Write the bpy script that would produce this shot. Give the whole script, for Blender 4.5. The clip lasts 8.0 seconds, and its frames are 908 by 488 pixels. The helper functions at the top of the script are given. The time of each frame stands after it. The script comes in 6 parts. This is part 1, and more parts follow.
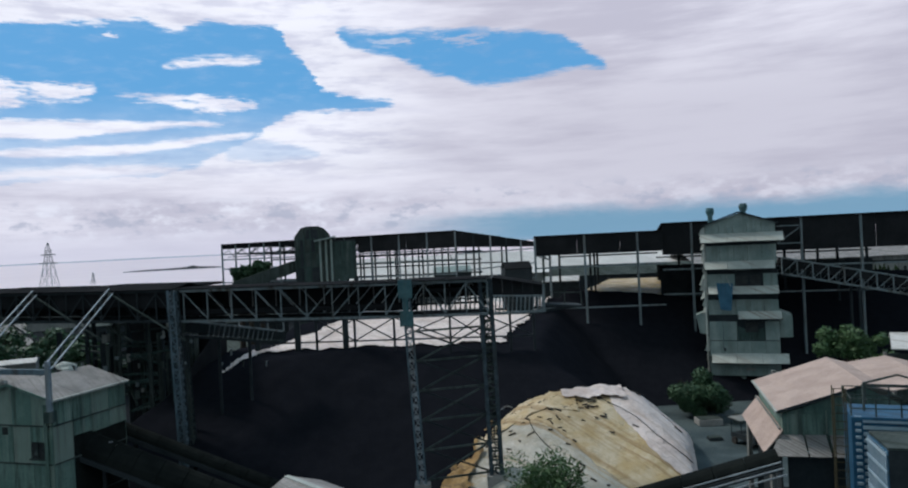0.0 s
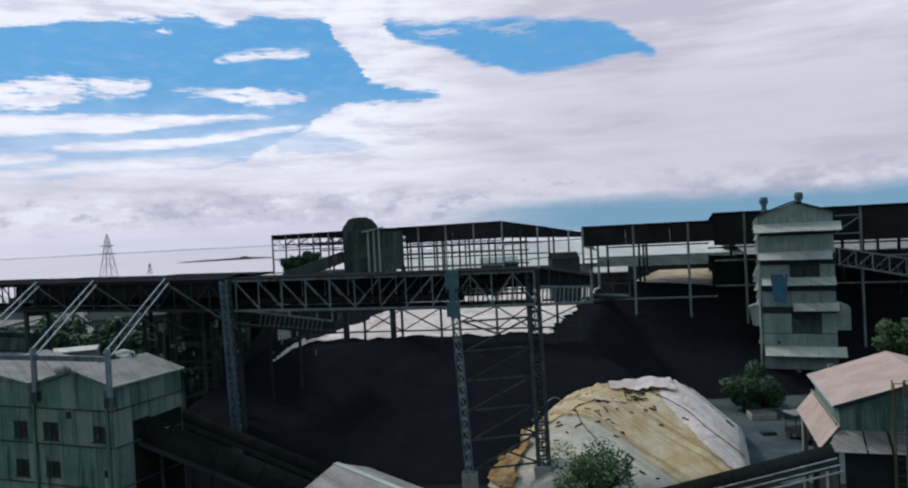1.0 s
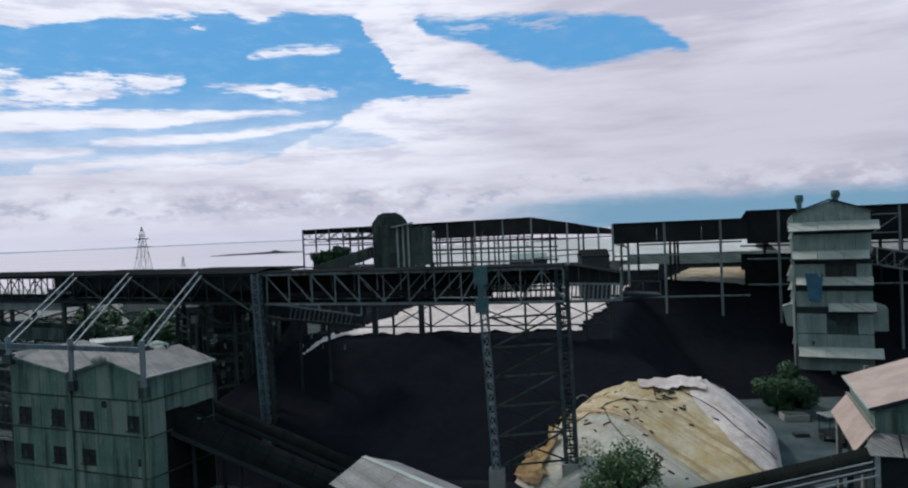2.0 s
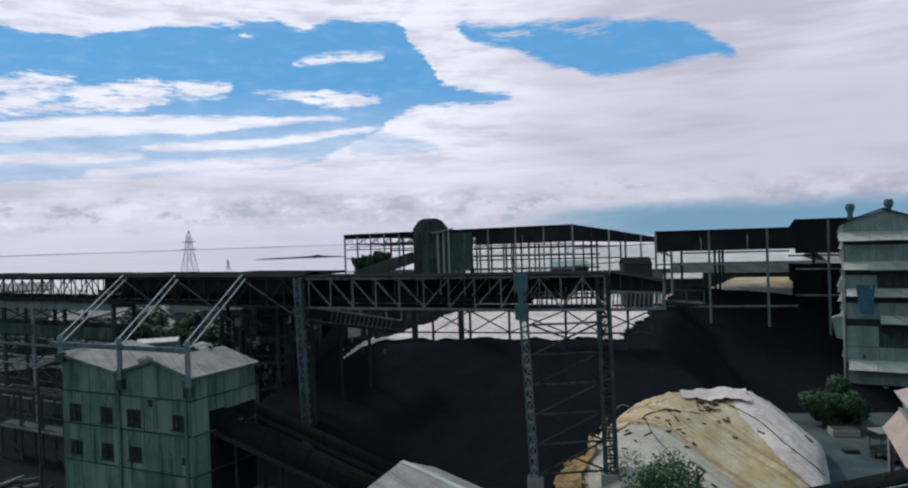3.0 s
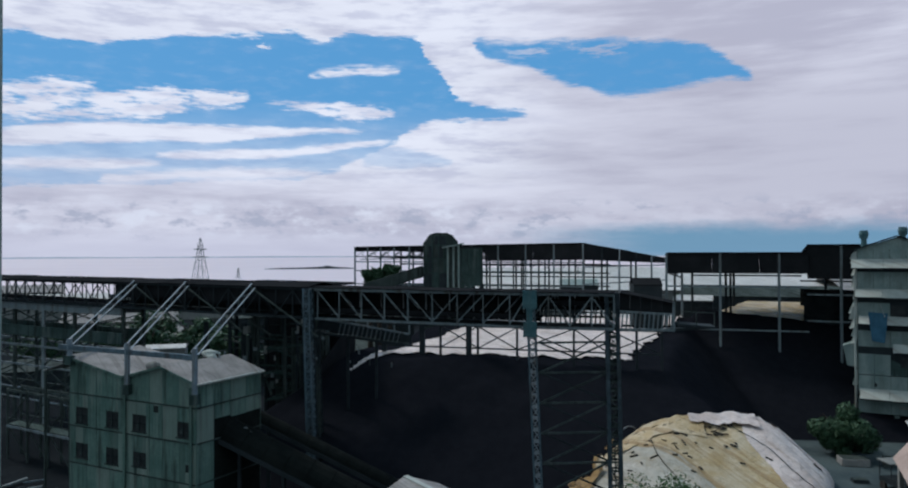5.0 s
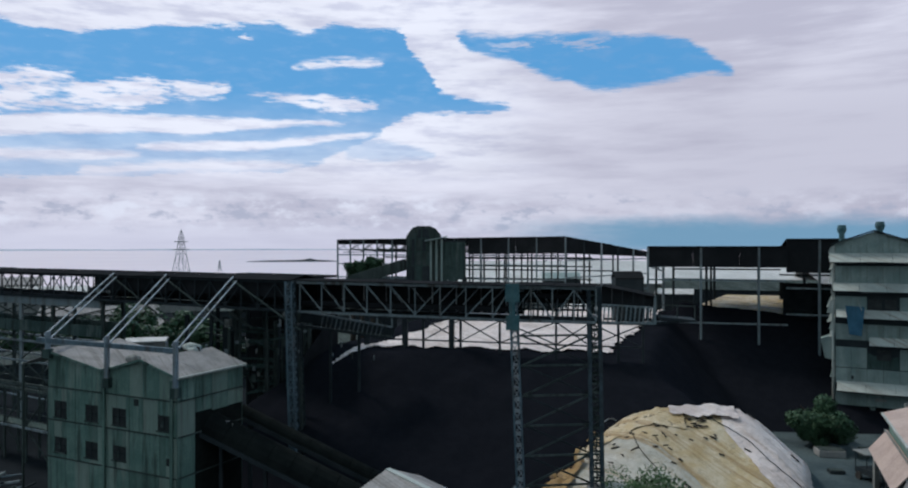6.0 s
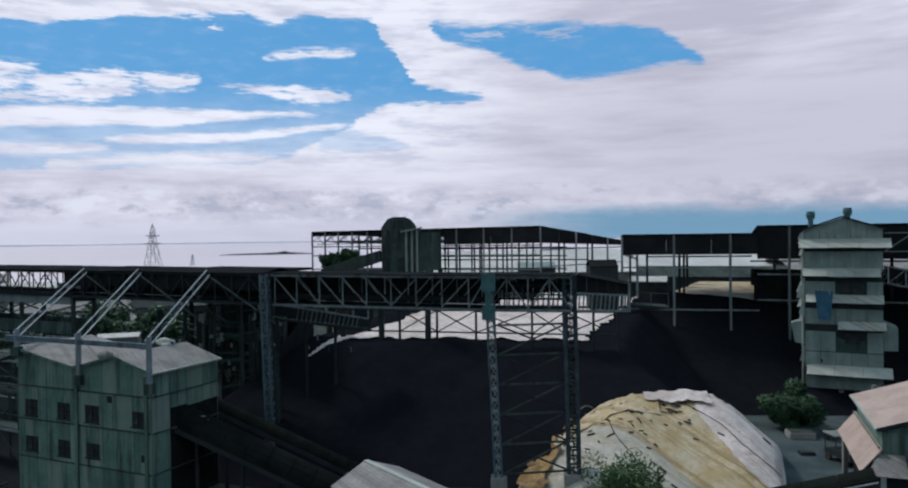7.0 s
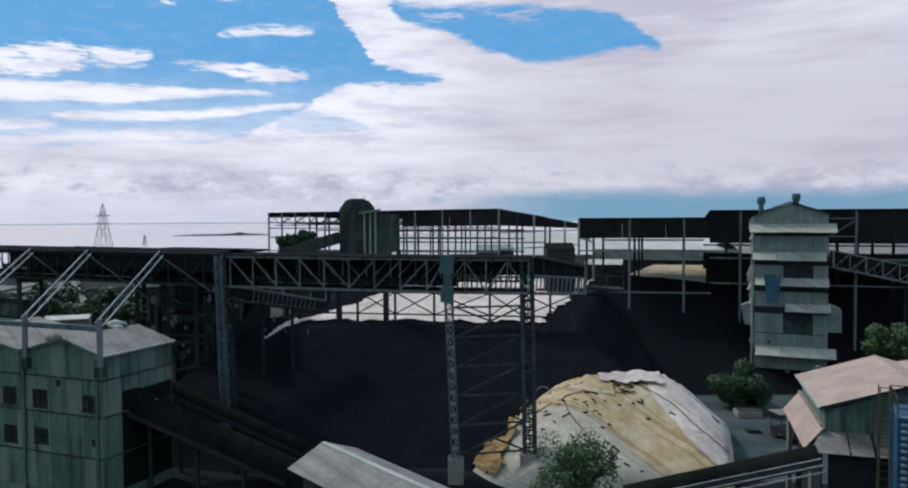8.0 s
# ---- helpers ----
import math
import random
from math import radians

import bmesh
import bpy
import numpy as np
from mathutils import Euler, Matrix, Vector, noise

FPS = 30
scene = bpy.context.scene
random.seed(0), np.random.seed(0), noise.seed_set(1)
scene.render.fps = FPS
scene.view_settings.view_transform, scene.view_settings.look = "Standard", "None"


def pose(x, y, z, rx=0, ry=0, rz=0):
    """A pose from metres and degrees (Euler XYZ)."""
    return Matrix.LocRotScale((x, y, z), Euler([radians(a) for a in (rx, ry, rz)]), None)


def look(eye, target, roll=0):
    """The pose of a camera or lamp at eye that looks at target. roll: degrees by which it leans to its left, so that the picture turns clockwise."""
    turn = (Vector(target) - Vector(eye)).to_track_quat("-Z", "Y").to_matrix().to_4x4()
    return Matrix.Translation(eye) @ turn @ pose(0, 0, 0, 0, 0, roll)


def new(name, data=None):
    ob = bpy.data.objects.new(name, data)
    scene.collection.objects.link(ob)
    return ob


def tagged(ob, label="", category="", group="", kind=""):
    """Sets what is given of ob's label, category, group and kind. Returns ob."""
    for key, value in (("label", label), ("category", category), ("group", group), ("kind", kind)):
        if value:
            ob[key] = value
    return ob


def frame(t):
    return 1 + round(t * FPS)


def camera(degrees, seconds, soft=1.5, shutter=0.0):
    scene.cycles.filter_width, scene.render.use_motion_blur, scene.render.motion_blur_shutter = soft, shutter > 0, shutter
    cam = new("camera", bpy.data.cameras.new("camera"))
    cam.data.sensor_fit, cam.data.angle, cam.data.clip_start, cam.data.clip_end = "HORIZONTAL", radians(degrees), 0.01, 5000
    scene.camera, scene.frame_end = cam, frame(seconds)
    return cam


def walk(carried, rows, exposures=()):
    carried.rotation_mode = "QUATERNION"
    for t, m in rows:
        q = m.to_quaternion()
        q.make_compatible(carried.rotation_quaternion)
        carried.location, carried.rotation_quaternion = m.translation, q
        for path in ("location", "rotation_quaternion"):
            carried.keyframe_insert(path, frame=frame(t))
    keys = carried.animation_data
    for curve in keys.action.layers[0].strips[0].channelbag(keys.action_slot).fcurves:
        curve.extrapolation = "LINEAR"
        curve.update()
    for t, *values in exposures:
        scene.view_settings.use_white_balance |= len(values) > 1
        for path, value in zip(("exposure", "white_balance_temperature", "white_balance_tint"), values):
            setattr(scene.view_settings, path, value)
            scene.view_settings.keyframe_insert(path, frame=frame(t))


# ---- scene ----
# The lookout stands at x = y = 0, 25 m over the yard; y is ahead, x to the right.
EYE = 25.0


def aim(yaw, pitch, roll):
    return pose(0, 0, EYE, 90 + pitch, 0, yaw) @ pose(0, 0, 0, 0, 0, roll)


cam = camera(63.8, 8.0, soft=2.1)
PATH = [(0.0, 0.0, -.33, -2.77), (0.5, 1.9, -.34, -2.86), (1.0, 3.7, -.88, -2.88), (1.5, 4.84, -1.17, -2.79),
        (1.7, 5.37, -1.16, -2.62), (2.8, 8.11, -.65, -2.05), (3.0, 9.14, -.5, -1.87), (3.5, 10.89, -.22, -1.66),
        (4.0, 10.86, .49, -1.15), (4.5, 10.54, .78, -.14), (4.7, 10.3, .76, -.12), (5.8, 8.9, .28, -.1),
        (6.0, 8.59, .15, -.02), (6.5, 7.61, -.25, .01), (7.0, 6.66, -.6, -.73), (7.5, 5.49, -1.0, -.98),
        (8.0, 3.42, -2.02, -.29)]
walk(cam, [(t, aim(a, p, r)) for t, a, p, r in PATH], [(0.0, 0.03, 6000, 8), (3.0, 0.0, 6000, 8), (4.0, -0.08, 5900, 8), (4.5, -0.19, 5750, 7), (6.0, -0.06, 5850, 8), (7.0, -0.06, 5900, 8), (8.0, 0.04, 6000, 8)])

# ---------------------------------------------------------------- sky and sun
SUN_AZ, SUN_EL = 62.0, 50.0      # bearing to the left of straight ahead, height, in degrees


class Nodes:
    """Short hand for a node tree."""

    def __init__(self, tree):
        self.t = tree

    def n(self, kind, **props):
        node = self.t.nodes.new(kind)
        for k, v in props.items():
            if k == "op":
                node.operation = v
            elif k == "blend":
                node.blend_type = v
        return node

    def put(self, socket, v):
        if isinstance(v, bpy.types.NodeSocket):
            self.t.links.new(v, socket)
        else:
            socket.default_value = v

    def m(self, op, a, b=0.0, c=0.0, clamp=False):
        node = self.n("ShaderNodeMath", op=op)
        node.use_clamp = clamp
        for s, v in zip(node.inputs, (a, b, c)):
            self.put(s, v)
        return node.outputs[0]

    def step(self, v, lo, hi):
        node = self.n("ShaderNodeMapRange")
        node.interpolation_type = "SMOOTHSTEP"
        for k, x in zip((0, 1, 2), (v, lo, hi)):
            self.put(node.inputs[k], x)
        return node.outputs[0]

    def mix(self, f, a, b, blend="MIX"):
        node = self.t.nodes.new("ShaderNodeMix")
        node.data_type, node.blend_type = "RGBA", blend
        self.put(node.inputs[0], f), self.put(node.inputs[6], a), self.put(node.inputs[7], b)
        return node.outputs[2]

    def noise(self, vec, scale, detail=4.0, rough=0.55, out=0):
        node = self.n("ShaderNodeTexNoise")
        self.put(node.inputs["Vector"], vec)
        node.inputs["Scale"].default_value, node.inputs["Detail"].default_value = scale, detail
        node.inputs["Roughness"].default_value = rough
        return node.outputs[out]

    def xyz(self, x, y, z=0.0):
        node = self.n("ShaderNodeCombineXYZ")
        for s, v in zip(node.inputs, (x, y, z)):
            self.put(s, v)
        return node.outputs[0]


def rgb(r, g, b):
    return (r, g, b, 1.0)


def make_sky():
    world = bpy.data.worlds.new("sky")
    scene.world = world
    world.use_nodes = True
    world.node_tree.nodes.clear()
    k = Nodes(world.node_tree)
    co = k.n("ShaderNodeTexCoord").outputs["Generated"]
    sep = k.n("ShaderNodeSeparateXYZ")
    k.put(sep.inputs[0], co)
    x, y, z = sep.outputs
    az0 = k.m("MULTIPLY", k.m("ARCTAN2", k.m("MULTIPLY", x, -1.0), y), 57.2958)
    el0 = k.m("MULTIPLY", k.m("ARCSINE", z), 57.2958)
    # wind-drawn edges: the bearings wander with noises that are stretched along the horizon
    flat = k.xyz(k.m("MULTIPLY", az0, 0.25), k.m("MULTIPLY", el0, 0.8))
    wob, curl = k.n("ShaderNodeSeparateXYZ"), k.n("ShaderNodeSeparateXYZ")
    k.put(wob.inputs[0], k.noise(flat, 0.9, 5.0, 0.62, 1))
    k.put(curl.inputs[0], k.noise(k.xyz(k.m("MULTIPLY", az0, 0.55), k.m("MULTIPLY", el0, 3.6), 6.0), 1.0, 8.0, 0.66, 1))

    def wander(v, i, big, small):
        v = k.m("ADD", v, k.m("MULTIPLY", k.m("SUBTRACT", wob.outputs[i], 0.5), big))
        return k.m("ADD", v, k.m("MULTIPLY", k.m("SUBTRACT", curl.outputs[i], 0.5), small))
    az = wander(az0, 0, 4.0, 4.5)
    el = wander(el0, 1, 1.7, 1.0)

    def blob(a, e, ra, re, tilt=0.0, edge=0.3):
        """1 inside an ellipse of the sky, 0 outside; tilt: rise in degrees for each degree to the left."""
        da = k.m("SUBTRACT", az, a)
        de = k.m("SUBTRACT", k.m("SUBTRACT", el, e), k.m("MULTIPLY", da, tilt))
        da, de = k.m("DIVIDE", da, ra), k.m("DIVIDE", de, re)
        d = k.m("ADD", k.m("MULTIPLY", da, da), k.m("MULTIPLY", de, de))
        return k.step(d, 1.0 + edge, 1.0 - edge)

    def union(items):
        out = items[0]
        for i in items[1:]:
            out = k.m("MAXIMUM", out, i)
        return out

    def band(rows, rag=1.0, soft=0.16):
        """A drawn-out patch of the sky between an upper and a lower edge: rows of bearing, upper and lower elevation."""
        rows = sorted(rows)
        a0, a1 = rows[0][0] - 1.2, rows[-1][0] + 1.2
        ends = [(a, (r[1] + r[2]) / 2 - 0.7, (r[1] + r[2]) / 2 + 0.7) for a, r in ((a0, rows[0]), (a1, rows[-1]))]
        rows = [ends[0], *rows, ends[1]]
        ramp = k.n("ShaderNodeValToRGB")
        ramp.color_ramp.interpolation = "CARDINAL"
        stops = ramp.color_ramp.elements
        while len(stops) < len(rows):
            stops.new(0.5)
        for n, (a, hi, lo) in enumerate(rows):
            stops[n].position = (a - a0) / (a1 - a0)
        for n, (a, hi, lo) in enumerate(rows):
            stops[n].color = (hi / 20.0, lo / 20.0, 0.0, 1.0)
        k.put(ramp.inputs[0], k.m("DIVIDE", k.m("SUBTRACT", azw, a0), a1 - a0))
        edge = k.n("ShaderNodeSeparateColor")
        k.put(edge.inputs[0], ramp.outputs[0])
        h = k.m("ADD", el0, k.m("MULTIPLY", k.m("SUBTRACT", wob.outputs[1], 0.5), 0.9 * rag))
        h = k.m("ADD", h, k.m("MULTIPLY", k.m("SUBTRACT", curl.outputs[1], 0.5), 1.3 * rag))
        over = k.step(k.m("SUBTRACT", k.m("MULTIPLY", edge.outputs[0], 20.0), h), -soft, soft)
        under = k.step(k.m("SUBTRACT", h, k.m("MULTIPLY", edge.outputs[1], 20.0)), -soft, soft)
        thick = k.m("SUBTRACT", edge.outputs[0], edge.outputs[1])
        return k.m("MULTIPLY", k.m("MULTIPLY", over, under), k.step(thick, -0.005, 0.03 * rag))

    azw = k.m("ADD", az0, k.m("MULTIPLY", k.m("SUBTRACT", curl.outputs[0], 0.5), 1.6))
    main = band([(50, 14.1, 4.1), (42.5, 14.6, 4.4), (40.5, 14.9, 4.6), (38.8, 14.6, 4.7), (34.7, 14.9, 5.0), (30.8, 15.6, 5.2), (26.7, 16.1, 5.5), (22, 16.5, 5.6),
                 (20.2, 16.0, 6.2), (18.4, 16.5, 6.8), (14.3, 16.4, 8.7), (12.7, 16.2, 9.8), (12, 14.9, 10.2), (10.9, 13.8, 10.3), (9.8, 12.2, 10.3), (8.5, 11.6, 10.3), (5.8, 11.2, 10.4), (4.2, 10.8, 10.6)], 1.05, 0.2)
    hole = band([(8.2, 16.2, 15.9), (7.4, 16.2, 15.0), (5.2, 16.1, 14.4), (3.4, 16.1, 14.0), (1.6, 16.1, 13.1), (-0.6, 16.1, 12.6), (-1.9, 16.1, 12.0), (-4.4, 15.8, 11.9),
                 (-7.8, 15.5, 12.2), (-9.4, 14.9, 12.4), (-10.8, 13.9, 12.6), (-12.4, 12.8, 12.5)], 0.9, 0.3)
    tail = band([(17.2, 8.5, 7.1), (15.4, 8.3, 6.7), (12.7, 7.9, 6.7), (10.2, 7.3, 7.0)], 0.8, 0.25)
    blue = union([main, hole, k.m("MULTIPLY", tail, 0.6), blob(75, 16, 22, 7, 0.0), blob(0, 44, 70, 12, 0.0), blob(-75, 34, 30, 9, 0.0)])
    heaped = band([(50, 11.4, 9.0), (42.5, 11.4, 9.2), (40.5, 11.7, 9.3), (39.1, 12.1, 9.5), (37.9, 12.0, 9.6), (36.6, 11.8, 9.7), (35.3, 11.4, 9.6), (32.8, 11.8, 9.7),
                   (30.4, 12.0, 10.6), (27.9, 12.0, 10.7), (25.8, 11.9, 11.3)], 1.5, 0.22)
    streak = union([band([(50, 8.5, 6.5), (42.6, 8.3, 7.2), (40.6, 8.7, 7.4), (37.4, 9.2, 7.7), (31.7, 9.4, 8.1), (28.4, 9.5, 8.2), (25.5, 9.5, 8.6), (21.1, 9.5, 9.1), (17.1, 9.4, 9.3)], 0.55),
                    band([(32.1, 7.3, 7.1), (27.6, 7.7, 7.1), (22.5, 8.0, 7.4), (19, 8.4, 7.9), (14.8, 8.7, 8.6)], 0.5),
                    band([(42, 6.3, 5.8), (38.5, 6.7, 5.9), (34.8, 6.8, 6.1), (31.7, 6.7, 6.5)], 0.7, 0.3),
                    band([(35.6, 5.5, 5.0), (31.7, 6.0, 5.4), (26.8, 6.4, 5.5), (20.3, 6.3, 6.0)], 0.7, 0.3)])
    torn = k.m("MULTIPLY", band([(6.5, 15.4, 15.1), (5.2, 15.4, 14.9), (2.5, 15.7, 15.0), (0.7, 15.7, 15.1), (-1.5, 15.8, 15.2), (-3.6, 15.7, 15.4)], 1.9, 0.25), 0.95)
    white = union([heaped, band([(21.1, 13.6, 13.4), (19.2, 14.1, 13.5), (17, 14.3, 13.7), (14.1, 14.1, 13.9)], 0.6, 0.2),
                   band([(24.2, 11.3, 11.1), (21.5, 11.4, 10.9), (20.2, 11.5, 10.5), (18.9, 11.6, 10.1), (17.1, 11.5, 10.3), (14.6, 11.0, 10.7)], 1.0, 0.2),
                   blob(24.9, 15.5, 0.45, 0.2, 0.0, 0.8)])
    flakes = k.noise(k.xyz(k.m("MULTIPLY", az0, 0.36), k.m("MULTIPLY", el0, 1.7), 11.0), 1.0, 5.0, 0.62)
    white = k.m("MAXIMUM", k.m("MULTIPLY", white, k.step(flakes, 0.34, 0.52)), k.m("MULTIPLY", torn, k.step(flakes, 0.42, 0.52)))
    cover = k.m("MULTIPLY", blue, k.m("SUBTRACT", 1.0, k.m("MAXIMUM", streak, white)))
    # soft veil inside the gaps, thicker lower down
    veil = k.step(k.noise(flat, 1.6, 6.0, 0.6), 0.45, 0.85)
    thin = k.m("ADD", k.m("MULTIPLY", veil, 0.16), k.m("MULTIPLY", k.step(el0, 12.0, 5.5), 0.50))
    gap = k.m("MULTIPLY", cover, k.m("SUBTRACT", 1.0, thin))
    # cloud deck: broad lilac greys, drawn-out streaks, billows low over the horizon
    broad = k.noise(k.xyz(k.m("MULTIPLY", az0, 0.035), k.m("MULTIPLY", el0, 0.17), 4.0), 1.0, 4.0, 0.5)
    fine = k.noise(k.xyz(k.m("MULTIPLY", az0, 0.10), k.m("MULTIPLY", el0, 0.75), 2.0), 1.2, 7.0, 0.62)
    tone = k.m("ADD", k.m("MULTIPLY", broad, 0.65), k.m("MULTIPLY", fine, 0.35))
    shade = k.mix(k.step(tone, 0.38, 0.60), rgb(0.56, 0.525, 0.60), rgb(0.85, 0.805, 0.86))
    right = k.m("MULTIPLY", k.step(az0, 14.0, -14.0), k.step(el0, 17.0, 8.0))
    shade = k.mix(k.m("MULTIPLY", right, 0.58), shade, rgb(0.48, 0.445, 0.51))
    near_gap = k.m("MULTIPLY", k.step(az0, -2.0, 10.0), k.step(el0, 4.0, 7.0))
    body = k.noise(k.xyz(k.m("MULTIPLY", az0, 0.22), k.m("MULTIPLY", el0, 1.1), 9.0), 1.0, 7.0, 0.6)
    lit = k.mix(k.step(body, 0.36, 0.58), rgb(0.68, 0.67, 0.77), rgb(0.99, 0.96, 0.99))
    shade = k.mix(k.m("MULTIPLY", near_gap, 0.65), shade, lit)
    lump = k.noise(k.xyz(k.m("MULTIPLY", az0, 0.33), k.m("MULTIPLY", el0, 0.62), 3.0), 1.0, 8.0, 0.6)
    belt = k.m("MULTIPLY", k.step(el0, 4.6, 3.0), k.step(el0, 0.6, 1.6))
    shade = k.mix(k.m("MULTIPLY", belt, k.m("MULTIPLY", k.step(lump, 0.48, 0.64), 0.8)), shade, k.mix(k.step(az0, 12.0, 0.0), rgb(0.84, 0.82, 0.88), rgb(0.70, 0.665, 0.725)))
    shade = k.mix(k.m("MULTIPLY", belt, k.m("MULTIPLY", k.step(lump, 0.47, 0.36), 0.7)), shade, rgb(0.42, 0.43, 0.52))
    # clear teal strip under the deck
    soft_el = k.m("ADD", el0, k.m("MULTIPLY", k.m("SUBTRACT", wob.outputs[1], 0.5), 1.6))
    strip = k.m("MULTIPLY", k.m("MULTIPLY", k.step(soft_el, 2.6, 1.2), k.step(el0, -1.5, 0.2)), k.step(az, 8.0, -6.0))
    shade = k.mix(k.m("MULTIPLY", strip, 0.92), shade, rgb(0.175, 0.335, 0.465))
    haze = k.m("MULTIPLY", k.step(el0, 2.6, 0.2), k.step(az0, 2.0, 14.0))
    shade = k.mix(k.m("MULTIPLY", haze, 0.7), shade, rgb(0.64, 0.61, 0.70))
    sky = k.n("ShaderNodeTexSky")
    sky.sky_type, sky.sun_disc = "NISHITA", False
    sky.sun_elevation, sky.sun_rotation = radians(SUN_EL), radians(-SUN_AZ)
    clear = k.mix(1.0, sky.outputs[0], rgb(0.055, 0.068, 0.075), "MULTIPLY")
    clear = k.mix(0.8, clear, rgb(0.130, 0.385, 0.70))
    # unseen deck overhead and behind, made heavy and blue-grey to tune the fill light
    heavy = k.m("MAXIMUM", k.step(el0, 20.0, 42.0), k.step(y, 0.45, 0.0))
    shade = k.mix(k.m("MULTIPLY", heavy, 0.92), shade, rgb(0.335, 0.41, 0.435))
    bg = k.n("ShaderNodeBackground")
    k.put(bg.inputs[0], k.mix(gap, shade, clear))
    bg.inputs[1].default_value = 1.0
    out = k.n("ShaderNodeOutputWorld")
    k.t.links.new(bg.outputs[0], out.inputs[0])


make_sky()
sun = new("sun", bpy.data.lights.new("sun", "SUN"))
sun.data.energy, sun.data.angle, sun.data.color = 1.95, radians(10), (1.0, 0.90, 0.79)
sun.matrix_basis = look((0, 0, 60), (math.sin(radians(SUN_AZ)) * 40, -math.cos(radians(SUN_AZ)) * 40,
                                     60 - 40 * math.tan(radians(SUN_EL))))


# ---------------------------------------------------------------- materials
def material(name, a, b, rough=0.7, metal=0.0, scale=0.6, fine=9.0, bump=0.25, streak=None, ribs=0.0, vary=0.0, spec=0.3, runs=None, crease=None):
    """Two-scale mottled surface. a, b: its two colours; streak: colour of runs of rust or dirt; ribs: pitch of
    corrugation in metres; vary: how much one piece differs from the next."""
    mat = bpy.data.materials.new(name)
    mat.use_nodes = True
    k = Nodes(mat.node_tree)
    bsdf = mat.node_tree.nodes["Principled BSDF"]
    co = k.n("ShaderNodeTexCoord").outputs["Object"]
    big = k.noise(co, scale, 5.0, 0.6)
    small = k.noise(co, fine, 4.0, 0.6)
    col = k.mix(k.step(big, 0.35, 0.65), rgb(*a), rgb(*b))
    col = k.mix(k.m("MULTIPLY", k.step(small, 0.3, 0.75), 0.35), col, rgb(*[c * 0.62 for c in a]))
    sep = k.n("ShaderNodeSeparateXYZ")
    k.put(sep.inputs[0], co)
    along = k.m("ADD", sep.outputs[0], sep.outputs[1])
    if streak:
        drip = k.noise(k.xyz(k.m("MULTIPLY", along, 1.5), k.m("MULTIPLY", sep.outputs[2], 0.12)), 1.0, 5.0, 0.65)
        col = k.mix(k.m("MULTIPLY", k.step(drip, 0.47, 0.68), 0.85), col, rgb(*streak))
    if runs:
        wash = k.noise(k.xyz(k.m("MULTIPLY", along, 0.9), k.m("MULTIPLY", sep.outputs[2], 0.10), 7.0), 1.0, 5.0, 0.6)
        col = k.mix(k.m("MULTIPLY", k.step(wash, 0.52, 0.72), 0.6), col, rgb(*runs))
    fold = None
    if crease:
        bend = k.noise(co, 0.35, 4.0, 0.6)
        path = k.m("ADD", k.m("MULTIPLY", along, 0.22), k.m("MULTIPLY", bend, 5.0))
        fold = k.noise(k.xyz(path, k.m("MULTIPLY", sep.outputs[1], 0.05), k.m("MULTIPLY", bend, 1.3)), 1.0, 3.0, 0.55)
        line = k.m("ABSOLUTE", k.m("SUBTRACT", fold, 0.5))
        dirt = k.noise(co, 0.22, 5.0, 0.65)
        col = k.mix(k.m("MULTIPLY", k.step(dirt, 0.5, 0.7), 0.55), col, rgb(*crease))
        col = k.mix(k.m("MULTIPLY", k.m("SUBTRACT", 1.0, k.step(line, 0.004, 0.022)), 0.22), col, rgb(*[c * 0.3 for c in crease]))
    if vary:
        info = k.n("ShaderNodeObjectInfo")
        col = k.mix(k.m("MULTIPLY", info.outputs["Random"], vary), col, rgb(*[c * 0.45 for c in a]))
        if runs and vary > 0.5:
            faded = k.step(k.m("FRACT", k.m("MULTIPLY", info.outputs["Random"], 7.3)), 0.62, 0.9)
            col = k.mix(k.m("MULTIPLY", faded, 0.38), col, rgb(*runs))
    k.put(bsdf.inputs["Base Color"], col)
    k.put(bsdf.inputs["Roughness"], k.m("ADD", k.m("MULTIPLY", small, 0.25), rough - 0.12))
    bsdf.inputs["Metallic"].default_value = metal
    bsdf.inputs["Specular IOR Level"].default_value = spec
    height = k.m("ADD", small, k.m("MULTIPLY", fold, 6.0)) if crease else small
    if ribs:
        wave = k.m("SINE", k.m("MULTIPLY", along, 6.2832 / ribs))
        height = k.m("ADD", k.m("MULTIPLY", wave, 1.2), small)
    bp = k.n("ShaderNodeBump")
    bp.inputs["Strength"].default_value, bp.inputs["Distance"].default_value = bump, 0.05
    k.put(bp.inputs["Height"], height)
    k.put(bsdf.inputs["Normal"], bp.outputs[0])
    return mat


